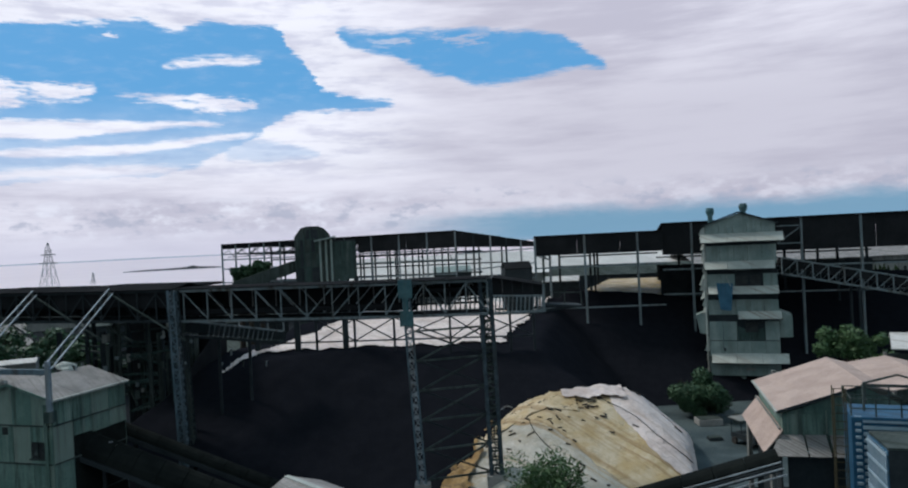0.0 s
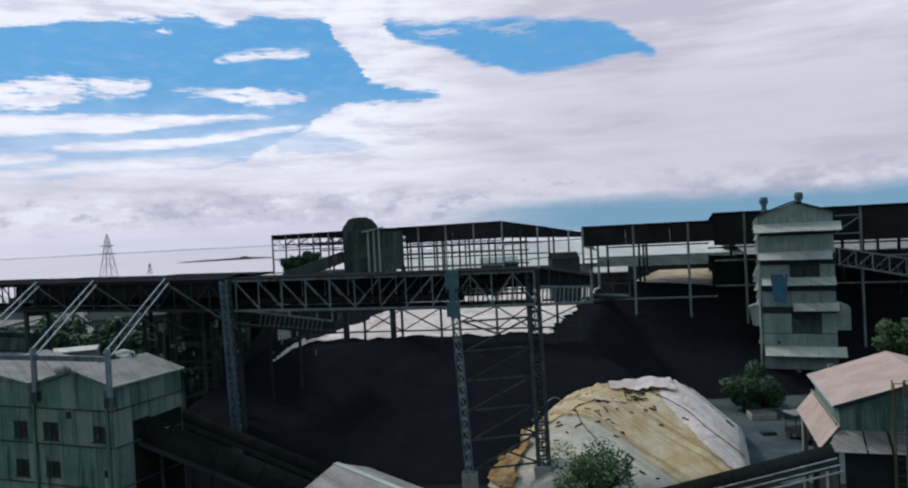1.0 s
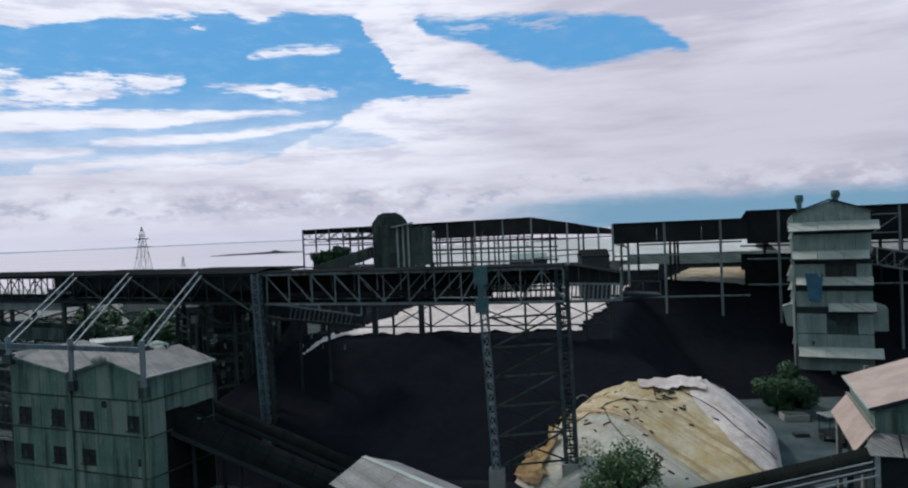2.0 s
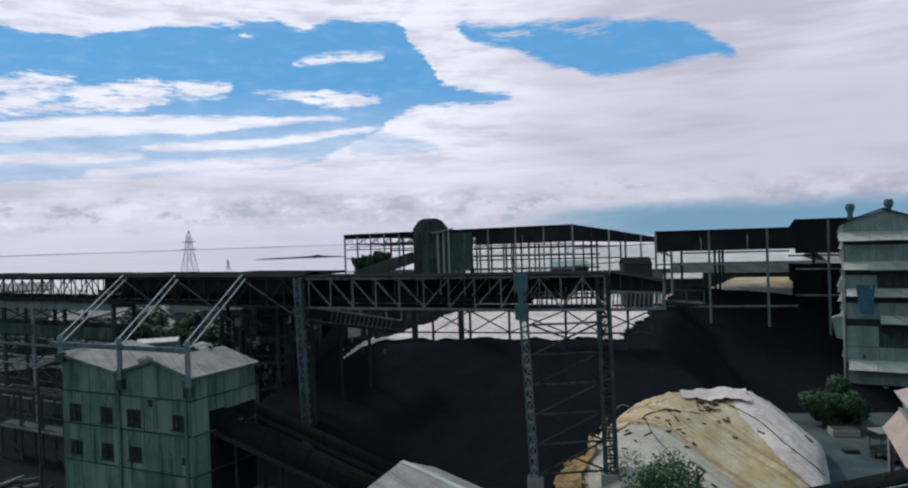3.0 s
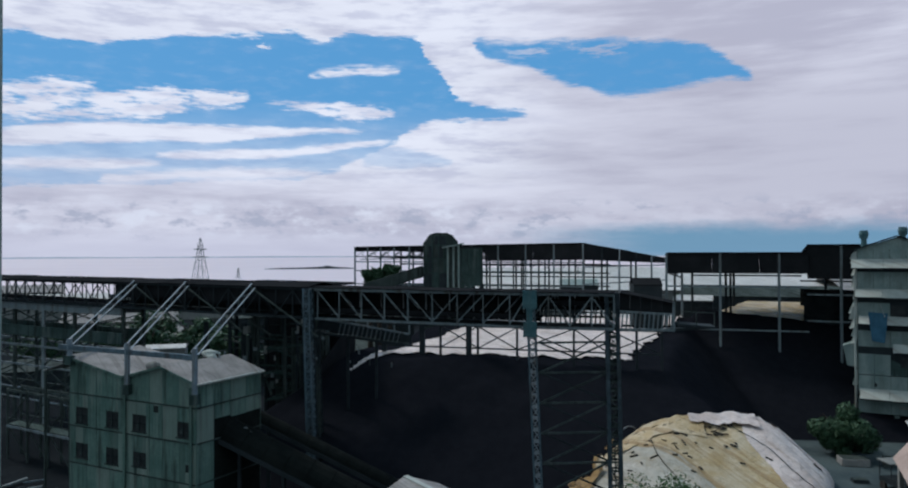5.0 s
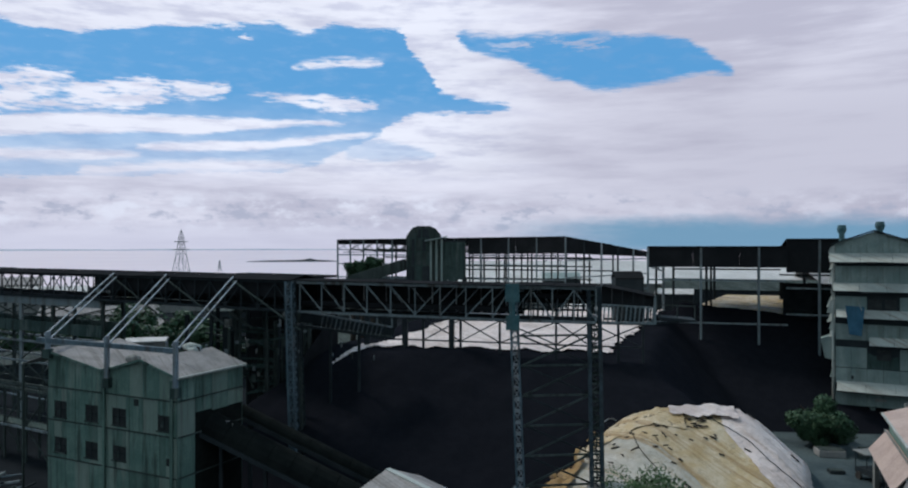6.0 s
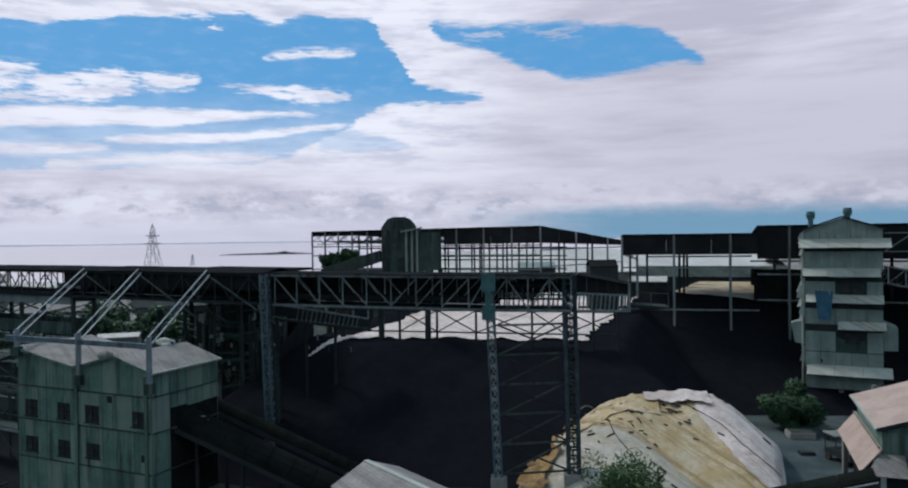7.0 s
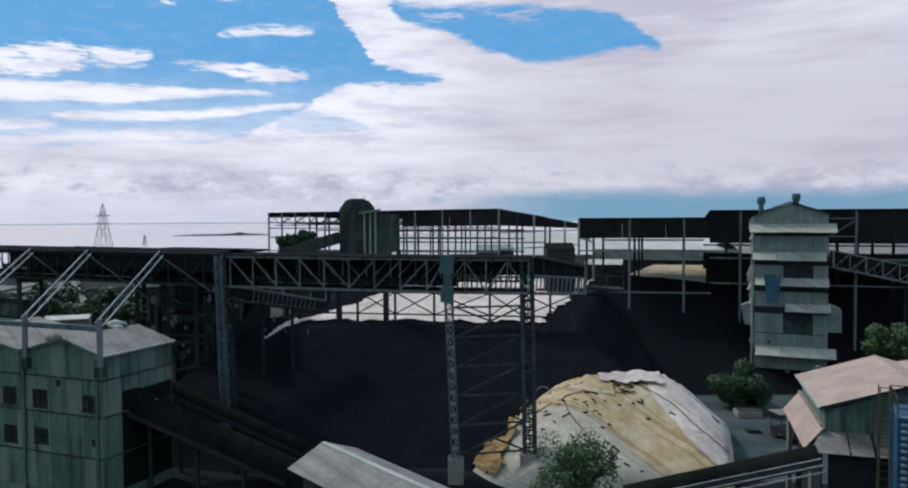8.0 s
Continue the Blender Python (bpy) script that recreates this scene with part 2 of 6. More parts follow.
M = {
    "steel": material("painted_steel", (0.20, 0.25, 0.27), (0.28, 0.32, 0.33), 0.55, 0.1, 0.8, 7, 0.15, streak=(0.09, 0.07, 0.05), vary=0.4),
    "pale": material("galvanised_steel", (0.34, 0.38, 0.41), (0.44, 0.47, 0.49), 0.5, 0.25, 0.8, 7, 0.15, streak=(0.16, 0.13, 0.11)),
    "blue_steel": material("blue_steel", (0.11, 0.17, 0.21), (0.19, 0.26, 0.31), 0.55, 0.1, 0.8, 7, 0.15, streak=(0.07, 0.06, 0.05), vary=0.4),
    # dark covers sooty steel and also parts coloured dark for shade
    "dark": material("soot_and_shade_dark", (0.036, 0.045, 0.050), (0.054, 0.064, 0.070), 0.8, 0.0, 0.5, 6, 0.2, vary=0.4, spec=0.02),
    "sheet": material("green_sheet", (0.118, 0.208, 0.176), (0.192, 0.290, 0.246), 0.75, 0.0, 0.45, 5, 0.25, streak=(0.032, 0.046, 0.040), ribs=0.3, vary=0.55, runs=(0.33, 0.37, 0.32)),
    "tower": material("grey_sheet", (0.205, 0.275, 0.262), (0.300, 0.365, 0.345), 0.7, 0.0, 0.55, 5, 0.2, streak=(0.165, 0.200, 0.185), vary=0.22, runs=(0.37, 0.42, 0.39)),
    "awning": material("awning_sheet", (0.43, 0.47, 0.44), (0.54, 0.58, 0.54), 0.65, 0.0, 0.4, 5, 0.25, streak=(0.28, 0.25, 0.21), ribs=0.35, vary=0.25),
    "roof": material("weathered_roof", (0.23, 0.225, 0.22), (0.36, 0.345, 0.335), 0.75, 0.0, 0.5, 5, 0.3, streak=(0.15, 0.14, 0.13), ribs=0.3, vary=0.25),
    "salmon": material("faded_red_roof", (0.455, 0.345, 0.295), (0.560, 0.435, 0.375), 0.75, 0.0, 0.5, 5, 0.25, ribs=0.35, vary=0.15),
    "blackroof": material("black_roof_sheet", (0.022, 0.0235, 0.026), (0.033, 0.034, 0.037), 0.85, 0.0, 0.3, 5, 0.2, vary=0.3, spec=0.0),
    "whiteroof": material("white_roof", (0.55, 0.55, 0.53), (0.70, 0.69, 0.67), 0.7, 0.0, 0.06, 2, 0.2, streak=(0.33, 0.31, 0.28)),
    "coal": material("coal", (0.0112, 0.0126, 0.0168), (0.0138, 0.0152, 0.0198), 0.95, 0.0, 0.9, 5, 0.5, spec=0.0),
    "concrete": material("concrete", (0.26, 0.26, 0.25), (0.36, 0.35, 0.33), 0.85, 0.0, 0.5, 6, 0.3, streak=(0.16, 0.15, 0.14)),
    "ground": material("coal_dusted_ground", (0.014, 0.017, 0.020), (0.026, 0.030, 0.034), 0.9, 0.0, 0.05, 1.3, 0.4, spec=0.0),
    "yard": material("yard_concrete", (0.040, 0.060, 0.066), (0.080, 0.106, 0.110), 0.85, 0.0, 0.2, 3, 0.3),
    "window": material("dark_opening", (0.018, 0.022, 0.024), (0.035, 0.04, 0.04), 0.35, 0.0, 1.5, 8, 0.1),
    "blue": material("blue_paint", (0.022, 0.095, 0.180), (0.036, 0.140, 0.250), 0.55, 0.0, 0.6, 6, 0.2, streak=(0.02, 0.04, 0.06)),
    "whiteblue": material("pale_blue_paint", (0.30, 0.42, 0.50), (0.42, 0.52, 0.58), 0.6, 0.0, 0.6, 6, 0.2),
    "yellow": material("yellow_paint", (0.060, 0.052, 0.028), (0.095, 0.080, 0.042), 0.6, 0.0, 0.6, 6, 0.2),
    "bark": material("bark", (0.03, 0.024, 0.018), (0.055, 0.045, 0.035), 0.9, 0.0, 2, 9, 0.5),
    "leaf": material("leaf", (0.044, 0.092, 0.034), (0.082, 0.150, 0.058), 0.55, 0.0, 0.6, 5, 0.1),
    "leaf_d": material("dark_leaf", (0.028, 0.068, 0.034), (0.058, 0.116, 0.058), 0.6, 0.0, 0.6, 5, 0.1),
    "far_green": material("far_foliage", (0.014, 0.024, 0.016), (0.030, 0.045, 0.026), 0.9, 0.0, 0.15, 1, 0.3, spec=0.0),
    "wall": material("limewashed_wall", (0.20, 0.21, 0.20), (0.30, 0.30, 0.28), 0.85, 0.0, 0.3, 4, 0.2, streak=(0.12, 0.12, 0.11)),
    # air haze is mixed into this land's pale blue colour
    "haze": material("haze_tinted_land", (0.42, 0.45, 0.53), (0.46, 0.49, 0.57), 1.0, 0.0, 0.002, 0.01, 0.0),
    "tarp_w": material("white_tarpaulin", (0.71, 0.62, 0.585), (0.87, 0.77, 0.73), 0.6, 0.0, 0.3, 1.6, 0.7, streak=(0.46, 0.37, 0.30), vary=0.15, crease=(0.50, 0.40, 0.36)),
    "tarp_g": material("grey_tarpaulin", (0.46, 0.45, 0.39), (0.60, 0.58, 0.52), 0.6, 0.0, 0.3, 1.6, 0.7, streak=(0.36, 0.27, 0.15), vary=0.2, crease=(0.38, 0.30, 0.17)),
    "tarp_y": material("yellow_tarpaulin", (0.54, 0.41, 0.21), (0.68, 0.59, 0.43), 0.6, 0.0, 0.4, 1.4, 0.7, streak=(0.30, 0.19, 0.08), vary=0.2, crease=(0.33, 0.22, 0.08)),
    "tarp_o": material("brown_tarpaulin", (0.27, 0.165, 0.055), (0.42, 0.28, 0.11), 0.65, 0.0, 0.5, 1.8, 0.6, streak=(0.08, 0.05, 0.03), vary=0.3),
    "dim": material("grimy_sheet", (0.055, 0.072, 0.068), (0.100, 0.122, 0.115), 0.8, 0.0, 0.3, 4, 0.3, streak=(0.02, 0.026, 0.024), ribs=0.35, vary=0.4, spec=0.1),
    "pillar": material("grey_green_render", (0.38, 0.44, 0.42), (0.52, 0.57, 0.54), 0.85, 0.0, 1.2, 12, 0.35, streak=(0.16, 0.20, 0.19)),
    "blue_sheet": material("faded_blue_sheet", (0.030, 0.105, 0.175), (0.052, 0.150, 0.235), 0.6, 0.0, 0.8, 5, 0.3, streak=(0.03, 0.08, 0.12)),
    "mid": material("sooty_green_sheet", (0.045, 0.075, 0.070), (0.080, 0.118, 0.110), 0.8, 0.0, 0.3, 4, 0.3, streak=(0.025, 0.032, 0.030), ribs=0.35, vary=0.4, spec=0.1, runs=(0.20, 0.23, 0.21)),
    "blue_green": material("blue_green_paint", (0.050, 0.125, 0.142), (0.088, 0.180, 0.198), 0.6, 0.0, 1.2, 8, 0.2, streak=(0.07, 0.08, 0.07)),
    "dim_blue": material("sooty_blue_steel", (0.036, 0.055, 0.070), (0.080, 0.112, 0.134), 0.6, 0.1, 1.6, 8, 0.2, streak=(0.04, 0.045, 0.045)),
    "strut": material("blue_grey_steel", (0.21, 0.265, 0.31), (0.30, 0.36, 0.40), 0.5, 0.2, 0.8, 7, 0.15, streak=(0.14, 0.13, 0.12)),
    # coal-caked hoods, and the painted darkness of the belt opening
    "belt": material("coal_and_shade_sheet", (0.0110, 0.0138, 0.0138), (0.0180, 0.0215, 0.0205), 0.9, 0.0, 0.7, 5, 0.4, spec=0.02, vary=0.3),
    "rope": material("dark_rope", (0.03, 0.028, 0.026), (0.05, 0.046, 0.042), 0.9, 0.0, 1, 6, 0.2),
}


def water_material():
    mat = bpy.data.materials.new("calm_water")
    mat.use_nodes = True
    k = Nodes(mat.node_tree)
    b = mat.node_tree.nodes["Principled BSDF"]
    co = k.n("ShaderNodeTexCoord").outputs["Object"]
    patch = k.noise(co, 0.004, 5.0, 0.6)
    k.put(b.inputs["Base Color"], k.mix(k.step(patch, 0.3, 0.7), rgb(0.70, 0.57, 0.60), rgb(0.77, 0.65, 0.67)))
    b.inputs["Roughness"].default_value = 0.35
    bp = k.n("ShaderNodeBump")
    bp.inputs["Strength"].default_value, bp.inputs["Distance"].default_value = 0.08, 0.3
    k.put(bp.inputs["Height"], k.noise(co, 0.25, 4.0, 0.6))
    k.put(b.inputs["Normal"], bp.outputs[0])
    return mat


M["water"] = water_material()


# ---------------------------------------------------------------- building blocks
def thing(name, loc, label, category, group="", kind=""):
    ob = new(name)
    ob.empty_display_size = 0.5
    ob.location = loc
    return tagged(ob, label, category, group, kind)


def mesh_of(name, verts, faces, mat, smooth=False):
    me = bpy.data.meshes.new(name)
    me.from_pydata([tuple(v) for v in verts], [], faces)
    me.materials.append(mat)
    if smooth:
        me.shade_smooth()
    return me


def place(ob, parent):
    if parent is not None:
        ob.parent = parent
        if parent.data is None:
            ob.matrix_parent_inverse = Matrix.Translation(-parent.location)
    return ob


def piece(name, verts, faces, mat, parent=None, label="", smooth=False):
    ob = place(new(name, mesh_of(name, verts, faces, mat, smooth)), parent)
    return tagged(ob, label) if label else ob


def part(name, bm, mat, parent, label="", smooth=False):
    me = bpy.data.meshes.new(name)
    bm.to_mesh(me)
    bm.free()
    me.materials.append(mat)
    if smooth:
        me.shade_smooth()
    ob = place(new(name, me), parent)
    return tagged(ob, label) if label else ob


BOX = [(0, 3, 2, 1), (4, 5, 6, 7), (0, 1, 5, 4), (1, 2, 6, 5), (2, 3, 7, 6), (3, 0, 4, 7)]


def bar_verts(p, q, w, h):
    p, q = Vector(p), Vector(q)
    d = (q - p).normalized()
    side = d.cross(Vector((0, 0, 1)))
    side = Vector((1, 0, 0)) if side.length < 1e-3 else side.normalized()
    up = side.cross(d).normalized()
    out = []
    for e in (p, q):
        for a, b in ((-1, -1), (1, -1), (1, 1), (-1, 1)):
            out.append(e + side * a * w / 2 + up * b * h / 2)
    return out


def bars_geo(items):
    """Verts and faces of many bars (p, q, w, h) as one mesh."""
    verts, faces = [], []
    for p, q, w, h in items:
        o = len(verts)
        verts += bar_verts(p, q, w, h)
        faces += [tuple(i + o for i in f) for f in BOX]
    return verts, faces


def bar(name, p, q, w, h, mat, parent=None, label=""):
    return piece(name, bar_verts(p, q, w, h), BOX, mat, parent, label)


def slab(name, corners, thick, mat, parent=None, label=""):
    """A sheet with four (or more) corners, thick metres deep along its normal, downwards."""
    c = [Vector(v) for v in corners]
    nrm = (c[1] - c[0]).cross(c[2] - c[0]).normalized()
    n = len(c)
    verts = c + [v - nrm * thick for v in c]
    faces = [tuple(range(n)), tuple(range(2 * n - 1, n - 1, -1))]
    faces += [(i, i + n, (i + 1) % n + n, (i + 1) % n) for i in range(n)]
    return piece(name, verts, faces, mat, parent, label)


def lerp(p, q, s):
    return Vector(p).lerp(Vector(q), s)


def lattice_column(name, x, y, z0, z1, w, mat, parent, yaw=0.0, leg=0.2, back=None, lean=0.0, pitch=1.5, lacing=None):
    """Four angle legs joined by batten plates and thin lacing on each face; lean: metres by which the foot stands off to the right."""
    rot = Matrix.Rotation(yaw, 3, "Z")
    cs = [rot @ Vector((a * w / 2, b * w / 2, 0)) for a, b in ((-1, -1), (1, -1), (1, 1), (-1, 1))]

    def at(j, z):
        return Vector((x + lean * (z1 - z) / (z1 - z0), y, z)) + cs[j]
    col = piece(name, *bars_geo([(at(j, z0), at(j, z1), leg, leg) for j in (0, 1)]), mat, parent)
    # rear angles take the darker back steel, shading the far side by colour
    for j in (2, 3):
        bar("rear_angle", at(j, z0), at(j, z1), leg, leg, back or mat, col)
    n = max(3, int((z1 - z0) / (w * pitch)))
    lace = []
    for i in range(n):
        a, b = z0 + (z1 - z0) * i / n, z0 + (z1 - z0) * (i + 1) / n
        for j in range(4):
            p, q = (j, (j + 1) % 4) if i % 2 else ((j + 1) % 4, j)
            lace += [(at(p, a), at(q, a), 0.05, 0.2), (at(p, a), at(q, b), 0.08, 0.08)]
    piece("lacing", *bars_geo(lace), lacing or mat, col)
    return col


# ---------------------------------------------------------------- land, sea, distance
def disc(name, mat, z, r, label, cat, y0=None):
    if y0 is None:
        v = [(r * math.cos(i * math.pi / 24), r * math.sin(i * math.pi / 24), z) for i in range(48)]
        ob = piece(name, v, [tuple(range(48))], mat)
    else:
        shore = [(x, y0 - 215 * min(1.0, max(0.0, (-120 - x) / 160)) + 60 * math.sin(x * 0.004) + 25 * math.sin(x * 0.017), z) for x in range(-4800, 4801, 100)]
        v = shore + [(4800, 4800, z), (-4800, 4800, z)]
        ob = piece(name, v, [tuple(range(len(v)))], mat)
    return tagged(ob, label, cat, kind="structure")


disc("ground", M["ground"], 0.0, 4900, "dark trodden soil of the works yard", "ground")
disc("water", M["water"], 0.06, 0, "calm pale grey sea under the clouds", "sea", 640)


def ridge(name, az0, az1, r, tops, mat, label, cat, depth=60, z0=0.0):
    """A long low body of land seen over water; tops: the height at even steps."""
    n, verts, faces = len(tops) - 1, [], []
    for i, h in enumerate(tops):
        a = radians(az0 + (az1 - az0) * i / n)
        for rr, z in ((r - depth, z0), (r, z0 + h), (r + depth, z0)):
            verts.append((-math.sin(a) * rr, math.cos(a) * rr, z))
    for i in range(n):
        for j in (0, 1):
            o = 3 * i + j
            faces.append((o, o + 1, o + 4, o + 3))
    return tagged(piece(name, verts, faces, mat, smooth=True), label, cat, kind="structure")


random.seed(5)
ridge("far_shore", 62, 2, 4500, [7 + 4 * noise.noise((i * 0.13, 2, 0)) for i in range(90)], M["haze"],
      "far shore along the horizon, tinted pale blue for haze", "shore")
ridge("island", 24.5, 17.6, 1190, [0.3, 0.9, 1.4, 1.8, 2.0, 2.1, 2.0, 2.2, 2.6, 2.7, 3.2, 5.2, 3.0, 2.4, 2.0, 1.4, 0.5],
      M["dark"], "low dark islet lying in the bay", "island", 14, 0.1)


random.seed(6)
for az0, az1, r, h in ((-7, -40, 214, 12.6), (-4, -40, 285, 14.0), (5, -40, 420, 14.0)):
    ridge("far_woods", az0, az1, r, [h + random.uniform(-1.4, 1.2) + 1.2 * noise.noise((i * 0.2, r, 0)) for i in range(260)], M["far_green"],
          "dark line of far trees between the warehouses", "woods", 5)


def pylon(az, r, height, base, label):
    x, y = -math.sin(radians(az)) * r, math.cos(radians(az)) * r
    t = thing("power_pylon", (x, y, 0), label, "pylon", "power pylons")
    levels = [(0, base), (0.3, base * 0.68), (0.55, base * 0.44), (0.75, base * 0.26), (0.9, base * 0.18), (1, 0.05)]
    corner = ((-1, -1), (1, -1), (1, 1), (-1, 1))

    def at(k, j):
        f, w = levels[k]
        return Vector((x + corner[j][0] * w / 2, y + corner[j][1] * w / 2, f * height))
    for j in range(4):
        piece("leg", *bars_geo([(at(k, j), at(k + 1, j), 0.2, 0.2) for k in range(5)]), M["steel"], t)
    for k in range(5):
        items = []
        for j in range(4):
            items += [(at(k, j), at(k + 1, (j + 1) % 4), 0.09, 0.09), (at(k, (j + 1) % 4), at(k + 1, j), 0.09, 0.09),
                      (at(k, j), at(k, (j + 1) % 4), 0.12, 0.12)]
        piece("bracing", *bars_geo(items), M["steel"], t)
    for f, w in ((0.70, 0.45), (0.82, 0.36)):
        bar("cross_arm", (x - base * w, y, height * f), (x + base * w, y, height * f), 0.3, 0.4, M["steel"], t)
    return t


pylon(29.1, 400, 33.2, 10.0, "grey steel lattice power pylon standing before the sea")
pylon(26.4, 760, 11, 3.6, "small grey lattice pylon far off by the shore")

# ---------------------------------------------------------------- conveyor bridge
BRIDGE = [(-93.0, 100.0), (-29.0, 75.2), (-5.1, 69.2), (8.1, 67.8)]
Z_LOW, Z_TOP = 17.95, 21.3


def bridge_span(a, b, name, label, n, lean, roofed=True, dense=False, front=None, shut=None, shift=0.0, back_low=18.1, rise=0.5):
    a, b = Vector(a), Vector(b)
    d = (b - a).normalized()
    back = Vector((-d.y, d.x))
    if back.y < 0:
        back = -back
    L, wide = (b - a).length, 4.2
    t = thing(name, (a.x, a.y, 0), label, "bridge", "bridge spans")
    # without a front paint, the rear truss is coloured pale against the roof's shade
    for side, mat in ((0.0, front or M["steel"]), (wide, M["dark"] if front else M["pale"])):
        def pt(s, z):
            p = a + d * s + back * side
            return Vector((p.x, p.y, z))
        bar("bottom_chord", pt(0, Z_LOW), pt(L, Z_LOW), 0.22, 0.22, mat, t)
        bar("top_chord", pt(0, Z_TOP - 0.2), pt(L, Z_TOP - 0.2), 0.28, 0.3, mat, t)
        for i in range(n + 1):
            s = min(L, L * (i + shift) / n)
            w = 0.13 if i % 2 == 0 else 0.11
            bar("vertical", pt(s, Z_LOW + 0.16), pt(s, Z_TOP - 0.35), w, w, mat, t)
            if i < n:
                s2 = min(L, L * (i + 1 + shift) / n)
                if lean(i) is None:
                    bar("raking_bar", pt(s + 0.15, Z_LOW + 0.18), pt(s + 0.4, Z_TOP - 0.9), 0.12, 0.12, mat, t)
                elif lean(i):
                    bar("diagonal", pt(s, Z_TOP - 0.4), pt(s2, Z_LOW + 0.18), 0.09, 0.11, mat, t)
                else:
                    bar("diagonal", pt(s, Z_LOW + 0.18), pt(s2, Z_TOP - 0.4), 0.09, 0.11, mat, t)

    def q(s, w, z):
        p = a + d * s + back * w
        return (p.x, p.y, z)
    if roofed:
        m = max(2, int(L / 6))
        for i in range(m):
            s0, s1 = L * i / m + 0.02, L * (i + 1) / m
            dz = random.uniform(-0.04, 0.04)
            z0, z1 = Z_TOP + 0.03 + dz, Z_TOP + rise + dz
            slab("roof_sheet", [q(s0, -0.5, z0), q(s1, -0.5, z0), q(s1, wide / 2, z1), q(s0, wide / 2, z1)], 0.06, M["blackroof"], t)
            slab("roof_sheet", [q(s0, wide / 2, z1), q(s1, wide / 2, z1), q(s1, wide + 0.5, z0), q(s0, wide + 0.5, z0)], 0.06, M["blackroof"], t)
            if not shut or s0 > shut - 4:
                slab("back_cladding", [q(s0, wide + 0.3, back_low), q(s1, wide + 0.3, back_low), q(s1, wide + 0.3, Z_TOP - 0.05), q(s0, wide + 0.3, Z_TOP - 0.05)], 0.05, M["blackroof"], t)
        if shut:
            for i in range(12):
                s0, s1 = shut + (L - shut) * i / 12, shut + (L - shut) * (i + 1) / 12 - 0.03
                low = Z_TOP - random.uniform(1.7, 2.2)
                slab("front_cladding", [q(s0, 0.3, low), q(s1, 0.3, low), q(s1, 0.3, Z_TOP), q(s0, 0.3, Z_TOP)], 0.05, M["blackroof"], t)
        cut = shut or 0.0
        zb = 19.6 if shut else (20.2 if back_low > 19 else 18.8)
        bar("belt_cover", q(cut, wide * 0.5, zb), q(L, wide * 0.5, zb), 1.5, 0.9 if shut else 0.5, M["blackroof"], t)
        if shut:
            bar("belt_cover", q(0, wide * 0.5, 18.5), q(cut - 0.1, wide * 0.5, 18.5), 1.5, 0.4, M["blackroof"], t)
    m = max(2, int(L / 3))
    for i in range(m):
        bar("floor_beam", q(L * (i + 0.5) / m, 0, Z_LOW - 0.05), q(L * (i + 0.5) / m, wide, Z_LOW - 0.05), 0.14, 0.2, M["dark"], t)
    if not dense:
        slab("floor_deck", [q(0, 0.4, Z_LOW + 0.1), q(L, 0.4, Z_LOW + 0.1), q(L, wide - 0.4, Z_LOW + 0.1), q(0, wide - 0.4, Z_LOW + 0.1)], 0.05, M["dark"], t)
    return t


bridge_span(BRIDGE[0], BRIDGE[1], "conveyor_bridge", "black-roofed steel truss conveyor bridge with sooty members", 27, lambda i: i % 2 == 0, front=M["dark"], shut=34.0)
bridge_span(BRIDGE[1], BRIDGE[2], "conveyor_bridge", "black-roofed grey steel truss bridge between two lattice columns", 9, lambda i: i < 5, shift=0.36, rise=0.1)
end_span = bridge_span(BRIDGE[2], (2.9, 68.35), "conveyor_bridge", "short sooty bridge span over the braced trestle", 4, lambda i: i % 2 == 1, back_low=19.3, rise=0.08)
random.seed(17)
for i in range(16):
    s = -4.5 + 0.48 * i
    bar("stub_post", (s, 72.6 - 0.08 * s, 18.0), (s + random.uniform(0, 0.14), 72.6 - 0.08 * s, 19.4), random.uniform(0.2, 0.28), 0.12, M["dark"], end_span)
bar("mid_rail", (-4.6, 72.5 + 0.36, 18.72), (2.9, 72.5 - 0.23, 18.72), 0.1, 0.2, M["dark"], end_span)
t = thing("conveyor_gallery", (5.7, 68, 0), "open end of the gallery with closely set raking bars", "gallery")
ga, gb = Vector((3.4, 68.3, 0)), Vector((8.1, 67.8, 0))
for w, m in ((0.0, "steel"), (3.6, "dark")):
    o = Vector((0.1 * w, w, 0))
    bar("bottom_chord", ga + o + Vector((0, 0, 17.95)), gb + o + Vector((0, 0, 18.0)), 0.2, 0.2, M[m], t)
    bar("top_chord", ga + o + Vector((0, 0, 19.6)), gb + o + Vector((0, 0, 19.4)), 0.14, 0.16, M[m], t)
for i in range(12):
    p = ga.lerp(gb, (i + 0.4) / 12)
    bar("raking_bar", p + Vector((0, 0, 18.05)), p + Vector((0.14, 0, 19.55)), 0.13, 0.12, M["steel"], t)
